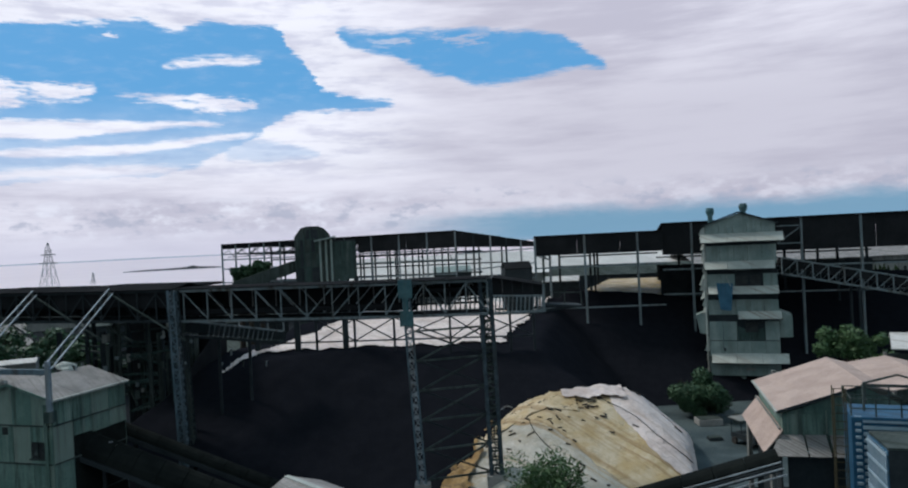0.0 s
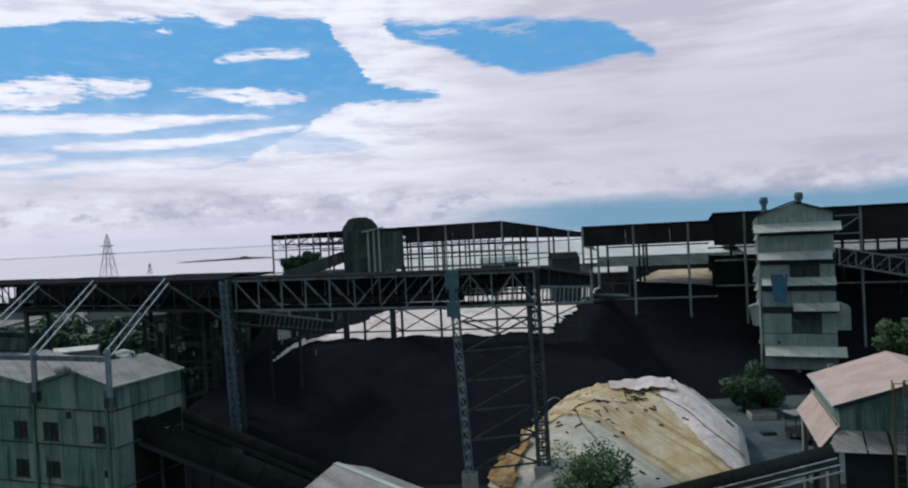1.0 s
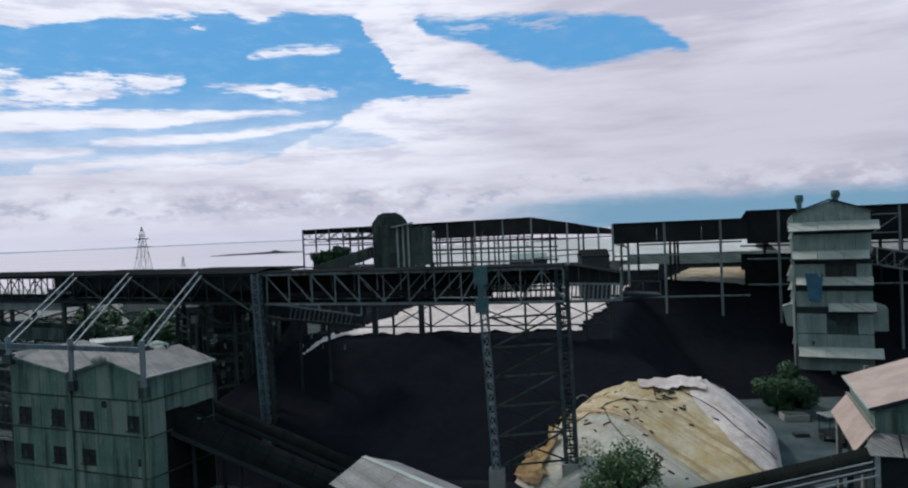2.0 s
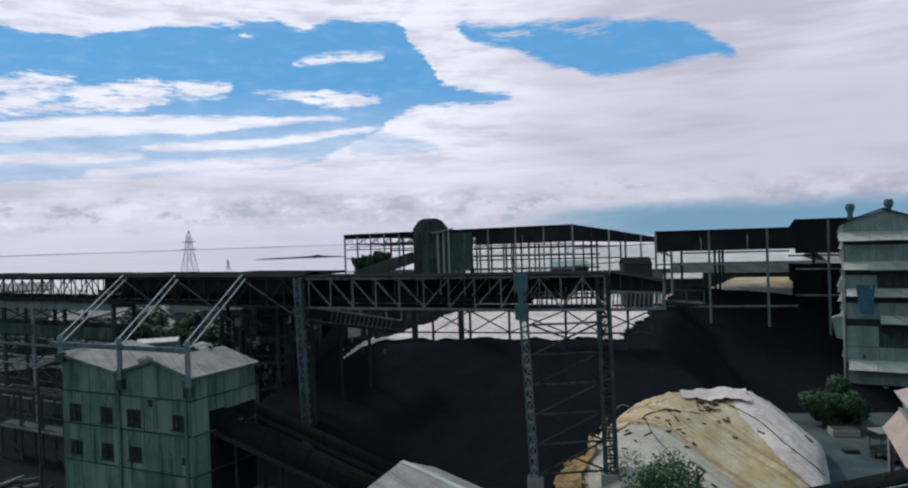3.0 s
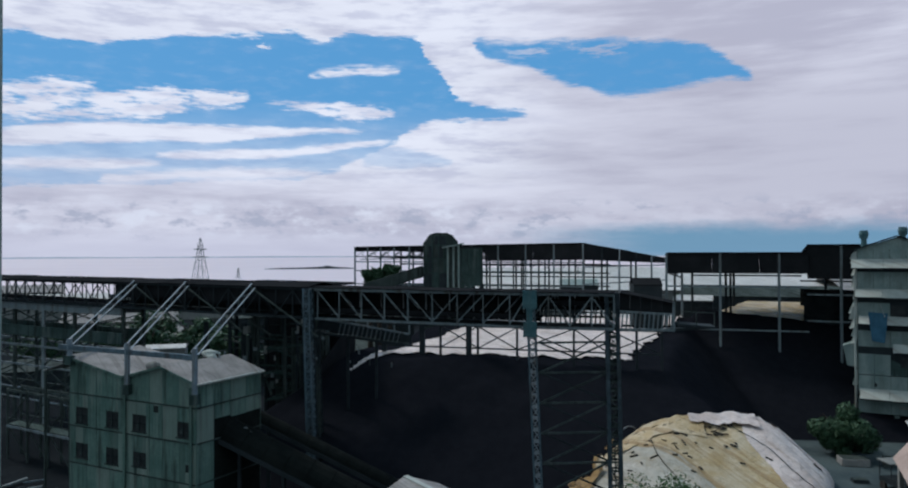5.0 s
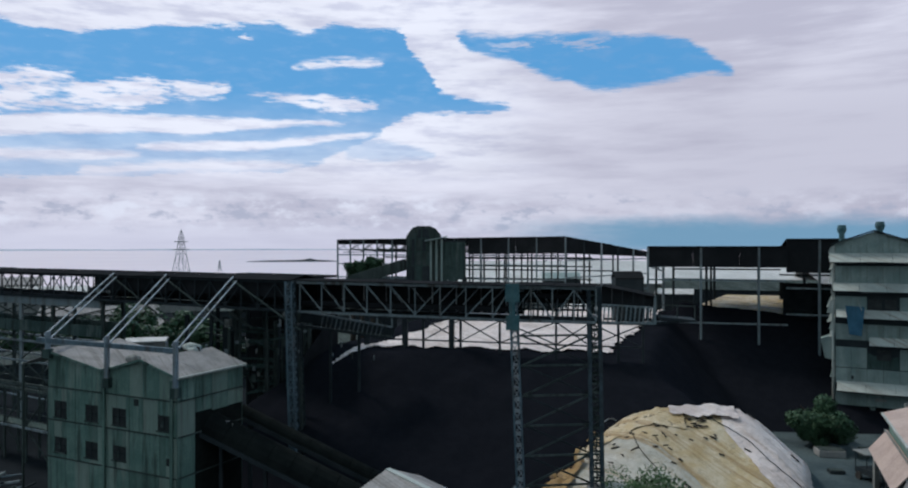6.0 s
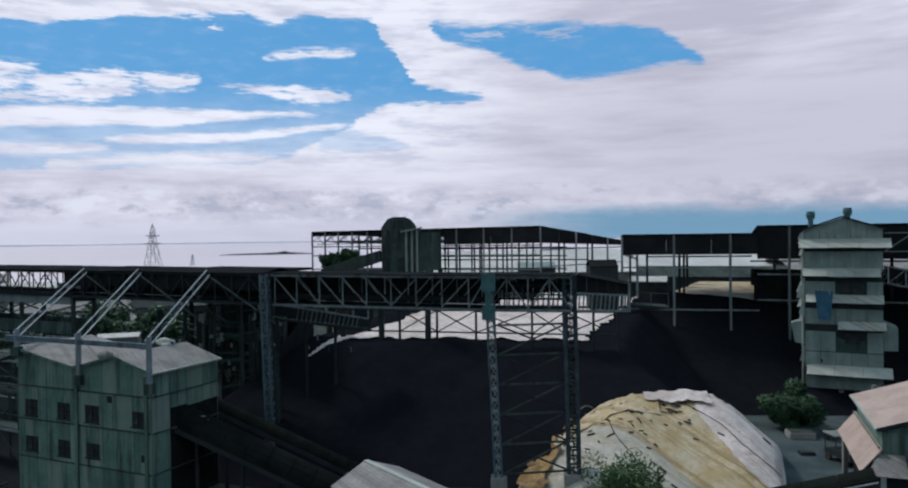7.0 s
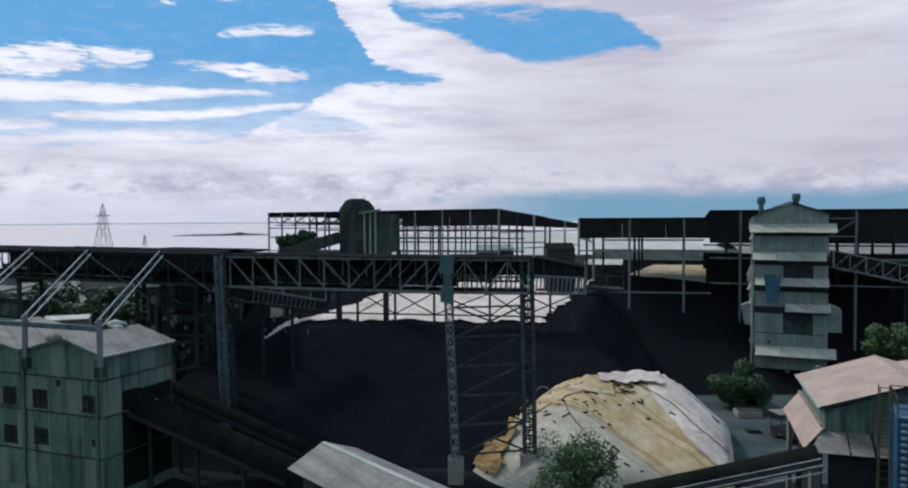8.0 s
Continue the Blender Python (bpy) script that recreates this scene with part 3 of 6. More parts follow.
for i in range(5):
    p, q = ga.lerp(gb, i / 5), ga.lerp(gb, (i + 1) / 5 - 0.01)
    za, zb = 21.35 - 0.9 * i / 5, 21.35 - 0.9 * (i + 1) / 5
    slab("cladding_sheet", [p + Vector((0, 0.15, 19.55)), q + Vector((0, 0.15, 19.45)), q + Vector((0, 0.15, zb)), p + Vector((0, 0.15, za))], 0.05, M["blackroof"], t)
    slab("roof_sheet", [p + Vector((0, -0.4, za)), q + Vector((0, -0.4, zb)), q + Vector((0.4, 4.0, zb)), p + Vector((0.4, 4.0, za))], 0.06, M["blackroof"], t)
for i in range(12):
    p = ga.lerp(gb, (i + 0.1) / 12) + Vector((0.36, 3.6, 0))
    bar("stub_post", p + Vector((0, 0, 18.0)), p + Vector((0.1, 0, 19.6)), 0.2, 0.1, M["dark"], t)
bar("end_post", gb + Vector((0, 0, 17.9)), gb + Vector((0, 0, 20.5)), 0.2, 0.2, M["steel"], t)

t = thing("lattice_column", (-29.3, 75.0, 0), "tall blue-grey laced steel column carrying the bridge", "column", "bridge columns")
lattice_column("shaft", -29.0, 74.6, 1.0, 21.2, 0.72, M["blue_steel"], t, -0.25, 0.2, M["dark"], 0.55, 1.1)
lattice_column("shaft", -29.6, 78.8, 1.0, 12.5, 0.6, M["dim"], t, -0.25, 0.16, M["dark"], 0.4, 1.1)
bar("pier", (-28.45, 74.6, 0), (-28.45, 74.6, 1.1), 1.7, 1.7, M["concrete"], t, "low concrete pier")
bar("pier", (-29.2, 78.8, 0), (-29.2, 78.8, 1.1), 1.7, 1.7, M["concrete"], t, "low concrete pier")

t = thing("braced_trestle", (-4.7, 68.4, 0), "blue-grey trestle of two laced columns with cross bracing", "trestle", "bridge columns")
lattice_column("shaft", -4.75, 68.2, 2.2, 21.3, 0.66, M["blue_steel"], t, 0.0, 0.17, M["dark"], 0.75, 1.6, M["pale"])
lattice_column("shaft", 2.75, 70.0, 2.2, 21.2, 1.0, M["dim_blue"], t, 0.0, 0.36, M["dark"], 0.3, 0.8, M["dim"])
for j in range(14):
    z = 2.4 + 1.32 * j
    bar("web_plate", (2.75 + 0.3 * (21.2 - z) / 19, 70.1, z), (2.75 + 0.3 * (20.0 - z) / 19, 70.1, z + 1.26), 1.0, 0.05, M["dark"], t)
bar("head_plate", (-4.75, 67.6, 19.8), (-4.75, 67.6, 21.5), 1.3, 0.12, M["blue_green"], t, "flaking blue-green head plate")
bar("head_plate", (-4.72, 67.6, 17.2), (-4.72, 67.6, 18.6), 1.25, 0.12, M["blue_green"], t, "flaking blue-green head plate")
bar("head_plate", (-4.75, 67.62, 18.6), (-4.75, 67.62, 19.8), 0.55, 0.08, M["blue_green"], t)
for x, y, w in ((-4.0, 68.2, 1.45), (3.05, 70.0, 1.9)):
    bar("pier", (x, y, 0), (x, y, 2.4), w, w, M["concrete"], t, "stained concrete pier")
zs = [2.6, 5.4, 8.2, 11.0, 13.8, 16.6]
for i, z in enumerate(zs):
    x0 = -4.3 + 0.75 * (21.3 - z) / 19
    bar("strut", (x0, 68.3, z), (2.5, 69.9, z), 0.14, 0.18, M["dim"], t)
    if i < 5:
        bar("brace", (x0, 68.3, z), (2.5, 69.9, zs[i + 1]), 0.13, 0.16, M["dim"], t)
        bar("brace", (x0, 68.5, zs[i + 1]), (2.5, 70.1, z), 0.13, 0.16, M["dark"], t)

# inner frame behind the bridge: dark posts, rails and crosses standing in the coal
t = thing("support_frame", (-12, 92, 0), "sooty steel frame with cross bracing standing in the coal", "frame")
fx = [-26.0, -20.7, -18.2, -14.4, -13.2, -8.1, -1.0, 3.1, 6.5, 9.4]
fp = [Vector((x, 91.5 - 0.12 * x, 0)) for x in fx]
for i, p in enumerate(fp):
    w = 0.66 if i in (0, 1, 3, 7) else 0.28
    bar("post", p, p + Vector((0, 0, 18.5)), w, w, M["dark"], t)
for a, b in zip(fp, fp[1:]):
    for z in (12.7, 15.5, 17.6):
        bar("rail", a + Vector((0, 0, z)), b + Vector((0, 0, z)), 0.16, 0.18, M["dark"], t)
for k0, k1 in ((2, 4), (4, 5), (5, 6), (6, 7), (7, 9)):
    a, b = fp[k0], fp[k1]
    bar("brace", a + Vector((0, 0, 12.7)), b + Vector((0, 0, 15.5)), 0.13, 0.15, M["dark"], t)
    bar("brace", a + Vector((0, 0.2, 15.5)), b + Vector((0, 0.2, 12.7)), 0.13, 0.15, M["dark"], t)

# ---------------------------------------------------------------- green sheet-clad building with raking struts
WL, WR = Vector((-50.5, 65.5, 0)), Vector((-34.0, 60.4, 0))
WU = (WR - WL).normalized()
WB = Vector((-WU.y, WU.x, 0))
WLEN = (WR - WL).length


def on_wall(u, z, out=0.0):
    return WL + WU * u - WB * out + Vector((0, 0, z))


def green_building():
    t = thing("sheet_clad_building", tuple(WL), "weathered green sheet-clad building with a double pitched roof", "building")
    deep = 8.3
    top = lambda u: 14.72 - 1.45 * u / 8.0 if u <= 8.0 else (13.27 + 1.32 * (u - 8.0) / 5.1 if u <= 13.1 else 14.59 - 1.3 * (u - 13.1) / (WLEN - 13.1))
    cuts = [0, 2.0, 4.0, 6.0, 8.0, 9.7, 11.4, 13.1, 15.2, WLEN]
    rows = [0, 1.0, 4.3, 7.95, 11.15, None]
    holes = [(0.95, 2.75, 8.2, 9.85), (5.4, 7.15, 8.25, 9.85), (9.1, 10.95, 8.25, 9.9), (11.9, 12.55, 10.3, 10.95), (14.95, 16.5, 8.35, 9.8),
             (0.95, 2.75, 4.8, 6.3), (5.4, 7.15, 4.75, 6.35), (9.15, 10.95, 5.0, 6.4), (16.0, 16.5, 5.3, 6.0)]
    core = part_box_wall(t, deep, top)
    for r in range(5):
        for c in range(len(cuts) - 1):
            u0, u1 = cuts[c] + 0.02, cuts[c + 1] - 0.02
            z0 = rows[r] + 0.03
            za, zb = (rows[r + 1] - 0.03,) * 2 if rows[r + 1] else (top(cuts[c]) - 0.05, top(cuts[c + 1]) - 0.05)
            out = 0.05 + random.uniform(0, 0.05)
            inside = [h for h in holes if h[0] < u1 and h[1] > u0 and h[2] < za and h[3] > z0]
            if not inside:
                slab("cladding_sheet", [on_wall(u0, z0, out), on_wall(u1, z0, out), on_wall(u1, zb, out), on_wall(u0, za, out)], 0.05, M["sheet"], t)
            else:
                h = inside[0]
                a, b = max(u0, h[0]), min(u1, h[1])
                for x0, x1, y0, y1 in ((u0, a, z0, za), (b, u1, z0, za), (a, b, z0, h[2]), (a, b, h[3], za)):
                    if x1 - x0 > 0.05 and y1 - y0 > 0.05:
                        slab("cladding_sheet", [on_wall(x0, y0, out), on_wall(x1, y0, out), on_wall(x1, y1, out), on_wall(x0, y1, out)], 0.05, M["sheet"], t)
    for u0, u1, z0, z1 in holes:
        w = slab("window", [on_wall(u0, z0, 0.015), on_wall(u1, z0, 0.015), on_wall(u1, z1, 0.015), on_wall(u0, z1, 0.015)], 0.01, M["window"], t, "dark broken window")
        if u1 - u0 > 1:
            m = (u0 + u1) / 2
            bar("mullion", on_wall(m, z0, 0.05), on_wall(m, z1, 0.05), 0.05, 0.04, M["dark"], w)
            bar("transom", on_wall(u0, (z0 + z1) / 2, 0.05), on_wall(u1, (z0 + z1) / 2, 0.05), 0.05, 0.04, M["dark"], w)
            bar("sill", on_wall(u0 - 0.1, z0, 0.14), on_wall(u1 + 0.1, z0, 0.14), 0.14, 0.08, M["dim"], w)
            if random.random() < 0.75:
                slab("broken_pane", [on_wall(m - 0.5, z0 + 0.35, 0.04), on_wall(m - 0.1, z0 + 0.3, 0.04), on_wall(m - 0.15, z0 + 0.95, 0.04), on_wall(m - 0.35, z0 + 0.8, 0.04)], 0.02, M["dim"], w)
    for z in (4.3, 7.95, 11.15):
        bar("girt", on_wall(0, z, 0.13), on_wall(WLEN, z, 0.13), 0.06, 0.12, M["dim"], t)
        bar("girt", on_wall(WLEN + 0.13, z) , on_wall(WLEN + 0.13, z) + WB * deep, 0.06, 0.12, M["dim"], t)
    # right-hand wall, open below where the belts come out
    up = Vector((0, 0, 1))
    pa, pb = WR + WU * 0.04 + WB * 0.25, WR + WU * 0.04 + WB * (deep - 0.1)
    # flat sheet on the body; the opening's inner shade is its colour
    slab("opening", [pa + up * 1, pb + up * 1, pb + up * 10.6, pa + up * 10.6], 0.03, M["belt"], t, "dark sheet standing for the shaded belt opening")
    for r in range(5):
        for c in range(4):
            z0, z1 = rows[r] + 0.03, (rows[r + 1] or 13.2) - 0.03
            if r < 3 and c > 0:
                continue
            if r == 3 and c > 0:
                z0 = 9.9 + random.uniform(-0.5, 0.5)
            p = WR + WU * 0.07 + WB * (deep * c / 4 + 0.02)
            q = WR + WU * 0.07 + WB * (deep * (c + 1) / 4 - 0.02)
            up = Vector((0, 0, 1))
            slab("cladding_sheet", [p + up * z0, q + up * z0, q + up * z1, p + up * z1], 0.05, M["sheet"], t)
    # roofs, in sheets with lapped edges
    for u0, u1 in ((-0.3, 8.0), (8.0, 13.1), (13.1, WLEN + 0.45)):
        n = 3
        for j in range(n):
            d0, d1 = -0.35 + (deep + 0.6) * j / n, -0.35 + (deep + 0.6) * (j + 1) / n - 0.02
            lift = 0.14 + 0.01 * (j % 2)
            za, zb = top(max(u0, 0)) + lift + (0.03 if u0 < 0 else 0), top(min(u1, WLEN)) + lift - (0.1 if u1 > WLEN else 0)
            a, b = on_wall(u0, za), on_wall(u1, zb)
            slab("roof_sheet", [a + WB * d0, b + WB * d0, b + WB * d1, a + WB * d1], 0.06, M["roof"], t)
    for u, z in ((8.0, 13.44), (WLEN + 0.4, 13.3)):
        bar("gutter", on_wall(u, z) - WB * 0.4, on_wall(u, z) + WB * deep, 0.22, 0.16, M["awning"], t)
    for a, b in ((-0.3, 8.0), (8.0, 13.1), (13.1, WLEN + 0.4)):
        bar("barge_board", on_wall(a, top(max(a, 0)) + 0.02, 0.38), on_wall(b, top(min(b, WLEN)) + 0.02, 0.38), 0.05, 0.22, M["sheet"], t)
    bar("downpipe", on_wall(8.2, 0, 0.25), on_wall(8.2, 13.2, 0.25), 0.22, 0.22, M["sheet"], t)
    bar("downpipe", on_wall(16.85, 0, 0.25), on_wall(16.85, 13.0, 0.25), 0.24, 0.24, M["sheet"], t)
    # small canopy on the far side wall
    ca, cb = on_wall(-3.4, 13.2, 0.6), on_wall(-0.35, 14.1, 0.6)
    slab("canopy_sheet", [ca, cb, cb + WB * 4.5, ca + WB * 4.5], 0.06, M["roof"], t)
    bar("canopy_edge", ca, ca + WB * 4.5, 0.1, 0.16, M["awning"], t)
    for d in (0.1, 4.3):
        bar("canopy_post", on_wall(-3.2, 0, 0.6) + WB * d, on_wall(-3.2, 13.1, 0.6) + WB * d, 0.18, 0.18, M["dim"], t)
    return t


def part_box_wall(t, deep, top):
    """The solid body behind the sheets."""
    us = [0, 8.0, 13.1, WLEN]
    verts = []
    for d in (0, deep):
        verts += [on_wall(u, 0) + WB * d for u in us] + [on_wall(u, top(u)) + WB * d for u in us]
    n = 4
    faces = []
    for i in range(3):
        faces.append((i, i + 1, i + 1 + n, i + n))
        faces.append((i + 9, i + 8, i + 12, i + 13))
        faces.append((i + n, i + 1 + n, i + 13, i + 12))
    faces += [(0, 4, 12, 8), (3, 11, 15, 7)]
    return piece("body", verts, faces, M["sheet"], t)


green_building()

# struts from the posts on the building up to the bridge
t = thing("strut_frame", tuple(on_wall(8.8, 0)), "pale steel raking struts on posts along the roof edge", "strut frame")
tops = [(-56.8, 85.97), (-47.47, 82.35), (-36.91, 78.26)]
for (x, y), u, z0 in zip(tops, (0.5, 8.85, WLEN + 0.3), (14.0, 11.8, 11.6)):
    foot = on_wall(u, 16.1, 0.5)
    head = Vector((x, y, 21.4))
    d = (head - foot).normalized()
    side = d.cross(Vector((0, 0, 1))).normalized()
    up = side.cross(d)
    ob = piece("raking_strut", *bars_geo([(foot + side * a * 0.27 + up * b * 0.14, head + side * a * 0.27 + up * b * 0.14, 0.12, 0.12)
                                          for a, b in ((-1, 1), (1, -1))]), M["strut"], t)
    n, lace = 8, []
    for i in range(n):
        p, q = foot.lerp(head, i / n), foot.lerp(head, (i + 1) / n)
        s = 1 if i % 2 else -1
        lace.append((p + (side * 0.27 - up * 0.14) * s, q - (side * 0.27 - up * 0.14) * s, 0.05, 0.05))
    piece("lacing", *bars_geo(lace), M["dim"], ob)
    bar("post", on_wall(u, z0, 0.45), on_wall(u, 16.6, 0.45), 0.36, 0.36, M["strut"], t, "blue-grey steel post")
    bar("bracket", on_wall(u, z0, 0.45), on_wall(u, z0 + 0.9, 0.45), 0.7, 0.7, M["mid"], t)
    # thinner tie running down before the bridge
    tail = Vector((x, y - 0.75, 21.1))
    bar("tie", tail, tail + Vector((9.3, -3.6, -5.0)), 0.13, 0.16, M["dim"], t)
bar("tie_beam", on_wall(-1.0, 15.75, 0.5), on_wall(WLEN + 0.3, 15.75, 0.5), 0.28, 0.45, M["blue_steel"], t, "blue-grey tie beam")

# ventilator and rag on the roof
t = thing("roof_ventilator", tuple(on_wall(9.9, 14.0) + WB * 1.6), "small pale dented roof ventilator", "ventilator")
bm = bmesh.new()
bmesh.ops.create_uvsphere(bm, u_segments=12, v_segments=8, radius=0.62)
bmesh.ops.scale(bm, vec=(1.2, 1.0, 0.7), verts=bm.verts)
bmesh.ops.translate(bm, vec=on_wall(9.9, 14.25) + WB * 1.6, verts=bm.verts)
part("cowl", bm, M["wall"], t, smooth=True)
bar("neck", on_wall(9.9, 13.6) + WB * 1.6, on_wall(9.9, 14.2) + WB * 1.6, 0.7, 0.7, M["dark"], t)

t = thing("roof_bundle", tuple(on_wall(12.6, 14.6) + WB * 6.4), "crumpled white sheeting bundle lying on the roof", "bundle")
bm = bmesh.new()
bmesh.ops.create_icosphere(bm, subdivisions=3, radius=0.7)
for v in bm.verts:
    v.co = Vector((v.co.x * 1.3, v.co.y, max(-0.2, v.co.z * 0.75))) * (1 + 0.5 * noise.noise(v.co * 1.8))
bmesh.ops.translate(bm, vec=on_wall(12.6, 14.85) + WB * 6.4, verts=bm.verts)
part("sheeting", bm, M["awning"], t)
bar("lashing", on_wall(11.7, 14.75) + WB * 6.4, on_wall(13.5, 14.75) + WB * 6.4, 0.1, 0.5, M["rope"], t)

# ---------------------------------------------------------------- heaps
def heap_height(x, y):
    """Height of the black stockpile over the yard."""
    wob = noise.noise((x * 0.07, y * 0.07, 0.3)) * 0.7 + noise.noise((x * 0.3, y * 0.3, 1.0)) * 0.35 + noise.noise((x * 0.9, y * 0.9, 1.0)) * 0.12
    # flat-topped front pile
    front = 0.55 * (y - 70.8 + 1.2 * math.sin(x * 0.2))
    left = 0.75 * (x + 46.0) - 0.15 * max(0, y - 95)
    a = min(front, left, 0.9 * (17 + 0.3 * max(0.0, y - 92) - x) + 5.0, 0.8 * (150 - y), 11.3 + 0.056 * (y - 92))
    # long pile to the right, higher at its far end
    crest = 16.2 - 0.125 * (x - 12) if x < 46 else 11.95 + min(7.3, 0.6 * (x - 46))
    b = min(0.62 * (y - 102.5 - 0.05 * (x - 15)), 11.0 + 1.25 * (x - 7.5 - 0.30 * (y - 100)), 0.8 * (150 - y), 0.8 * (118 - x), crest)
    h = max(a, b)
    return max(-0.3, h + wob * min(1.0, max(0.0, h) / 3.0))


def grid(name, x0, x1, y0, y1, step, fz, mat, parent=None, label="", keep=None):
    nx, ny = int((x1 - x0) / step), int((y1 - y0) / step)
    verts = [(x0 + i * step, y0 + j * step, fz(x0 + i * step, y0 + j * step)) for j in range(ny + 1) for i in range(nx + 1)]
    faces = []
    for j in range(ny):
        for i in range(nx):
            if keep is None or keep(x0 + (i + 0.5) * step, y0 + (j + 0.5) * step):
                o = j * (nx + 1) + i
                faces.append((o, o + 1, o + nx + 2, o + nx + 1))
    used = sorted({v for f in faces for v in f})
    index = {v: i for i, v in enumerate(used)}
    return piece(name, [verts[v] for v in used], [tuple(index[v] for v in f) for f in faces], mat, parent, label, True)


tagged(grid("coal_heap", -48, 122, 69, 152, 0.8, heap_height, M["coal"]), "huge black heap of coal lying under the bridge", "coal heap", kind="stuff")


def tarp_edge(x, y):
    w = 1.3 * noise.noise((x * 0.25, y * 0.25, 5)) + 0.6 * noise.noise((x * 0.9, y * 0.9, 7))
    low = 93.8 + w if x > -24 else 93.8 - (-24 - x) * 1.15 + 0.4 * w
    return y > low and x > -28.9 + 0.33 * (y - 88) + 0.5 * w and x < 7.2 + 0.29 * (y - 99) + 1.1 * w and y < 147


t = thing("tarpaulin_cover", (-10, 110, 0), "dirty white tarpaulin spread over the top of the coal heap", "tarpaulin")
for i, (xa, xb) in enumerate(((-34, -25), (-25, -14), (-14, -3), (-3, 8), (8, 24))):
    grid("sheet", xa, xb + 0.3, 86, 148, 0.34, lambda x, y, i=i: heap_height(x, y) + 0.16 + 0.03 * i + 0.12 * noise.noise((x * 0.8, y * 0.4, i)),
         M["tarp_w"], t, keep=tarp_edge)


def cover_height(x, y):
    """The covered heap by the trestle: a blunt ridge, steep at its right-hand end."""
    ax, bx, cy = 9.6, 18.0, 80.0
    dx = (ax - x) / 15.5 if x < ax else ((x - bx) / 9.6 if x > bx else 0.0)
    yy = cy + 0.06 * (x - 12)
    dy = (yy - y) / 17.0 if y < yy else (y - yy) / 12.0
    d = math.sqrt(dx * dx + dy * dy)
    h = 8.35 * (1 - d) - 0.55 * math.exp(-(d / 0.14) ** 2)
    if x < ax:
        h -= 0.07 * (ax - x)
    h = min(h, 5.0 * (23.3 + 0.28 * (y - 73) - x))
    s = strip_coord(x, y)
    fold = 0.20 * noise.noise((s * 0.35, y * 0.12, 2)) + 0.30 * noise.noise((x * 0.22, y * 0.22, 4)) + 0.06 * noise.noise((s * 1.1, y * 0.4, 3)) + 0.10 * noise.noise((x * 0.9, y * 0.9, 8))
    if x < 2:
        fold += 0.45 * noise.noise((x * 0.8, y * 0.8, 6))
    return max(-0.4, h + fold * min(1, max(0, h)))


def strip_coord(x, y):
    """Bearing of a place on the heap, seen from behind its ridge: the sheets fan out down the slope."""
    s = math.degrees(math.atan2(x - 2.0, 93.0 - y))
    return s + 2.6 * noise.noise((x * 0.25, y * 0.3, 9)) + 0.8 * noise.noise((x * 1.2, y * 1.2, 9))


def seam(r0, a):
    """How a seam at bearing a wanders on its way down; the lower sheets are drawn back under the yellow ones near the crest."""
    if 0 < a < 28:
        a *= max(0.2, 1.0 - 0.69 * math.exp(-(r0 - 15.9) / 5.0))
    if 35 < a < 58:
        a += 7.0 * min(1.3, math.exp(-(r0 - 20.7) / 3.4)) * (58 - a) / 22
    return a + 1.6 * noise.noise((r0 * 0.22, a * 0.1, 0)) + 0.5 * noise.noise((r0 * 1.1, a * 0.1, 1))


t = thing("covered_heap", (10, 76, 0), "heap covered with overlapping white and yellow tarpaulins", "heap")
SHEETS = [("tarp_o", -70, -12), ("tarp_g", -12, 4), ("tarp_g", 4, 12), ("tarp_g", 12, 20), ("tarp_g", 20, 27.5), ("tarp_y", 27.5, 32), ("tarp_y", 32, 36), ("tarp_w", 36, 42),
          ("tarp_w", 42, 48), ("tarp_w", 48, 55), ("tarp_w", 55, 80)]
for i, (m, a, b) in enumerate(SHEETS):
    cols, rows, verts, faces = max(4, int((b - a) * 1.3)), 92, [], []
    for j in range(rows + 1):
        r0 = 3.0 + 0.38 * j
        lo, hi = seam(r0, a) - 0.7, seam(r0, b)
        for c in range(cols + 1):
            th = radians(lo + (hi - lo) * c / cols)
            x, y = 2.0 + r0 * math.sin(th), 93.0 - r0 * math.cos(th)
            verts.append((x, y, cover_height(x, y) + 0.05 * (i % 3)))
    for j in range(rows):
        for c in range(cols):
            o = j * (cols + 1) + c
            q = (o, o + 1, o + cols + 2, o + cols + 1)
            if max(verts[v][2] for v in q) > -0.2:
                faces.append(q)
    used = sorted({v for f in faces for v in f})
    index = {v: n for n, v in enumerate(used)}
    piece("tarpaulin", [verts[v] for v in used], [tuple(index[v] for v in f) for f in faces], M[m], t, smooth=True)
# sheets thrown over the crest: yellow on the left, a white one on the top
def crest(x0, x1, front, y1, lift, mat, label):
    verts, faces = [], []
    for j in range(61):
        x = x0 + (x1 - x0) * j / 60
        y0 = front(x) + 0.6 * noise.noise((x * 0.4, 1, 14)) + 0.2 * noise.noise((x * 1.6, 1, 15))
        for c in range(17):
            y = y0 + (y1 - y0) * c / 16
            verts.append((x, y, cover_height(x, y) + lift + 0.06 * noise.noise((x * 1.5, y * 1.5, 5))))
    for j in range(60):
        for c in range(16):
            o = j * 17 + c
            faces.append((o, o + 17, o + 18, o + 1))
    piece("crest_sheet", verts, faces, mat, t, label, smooth=True)


crest(-1.2, 12.2, lambda x: 76.9 - 0.2 * abs(x - 7), 83.5, 0.19, M["tarp_y"], "stained yellow crest sheet")
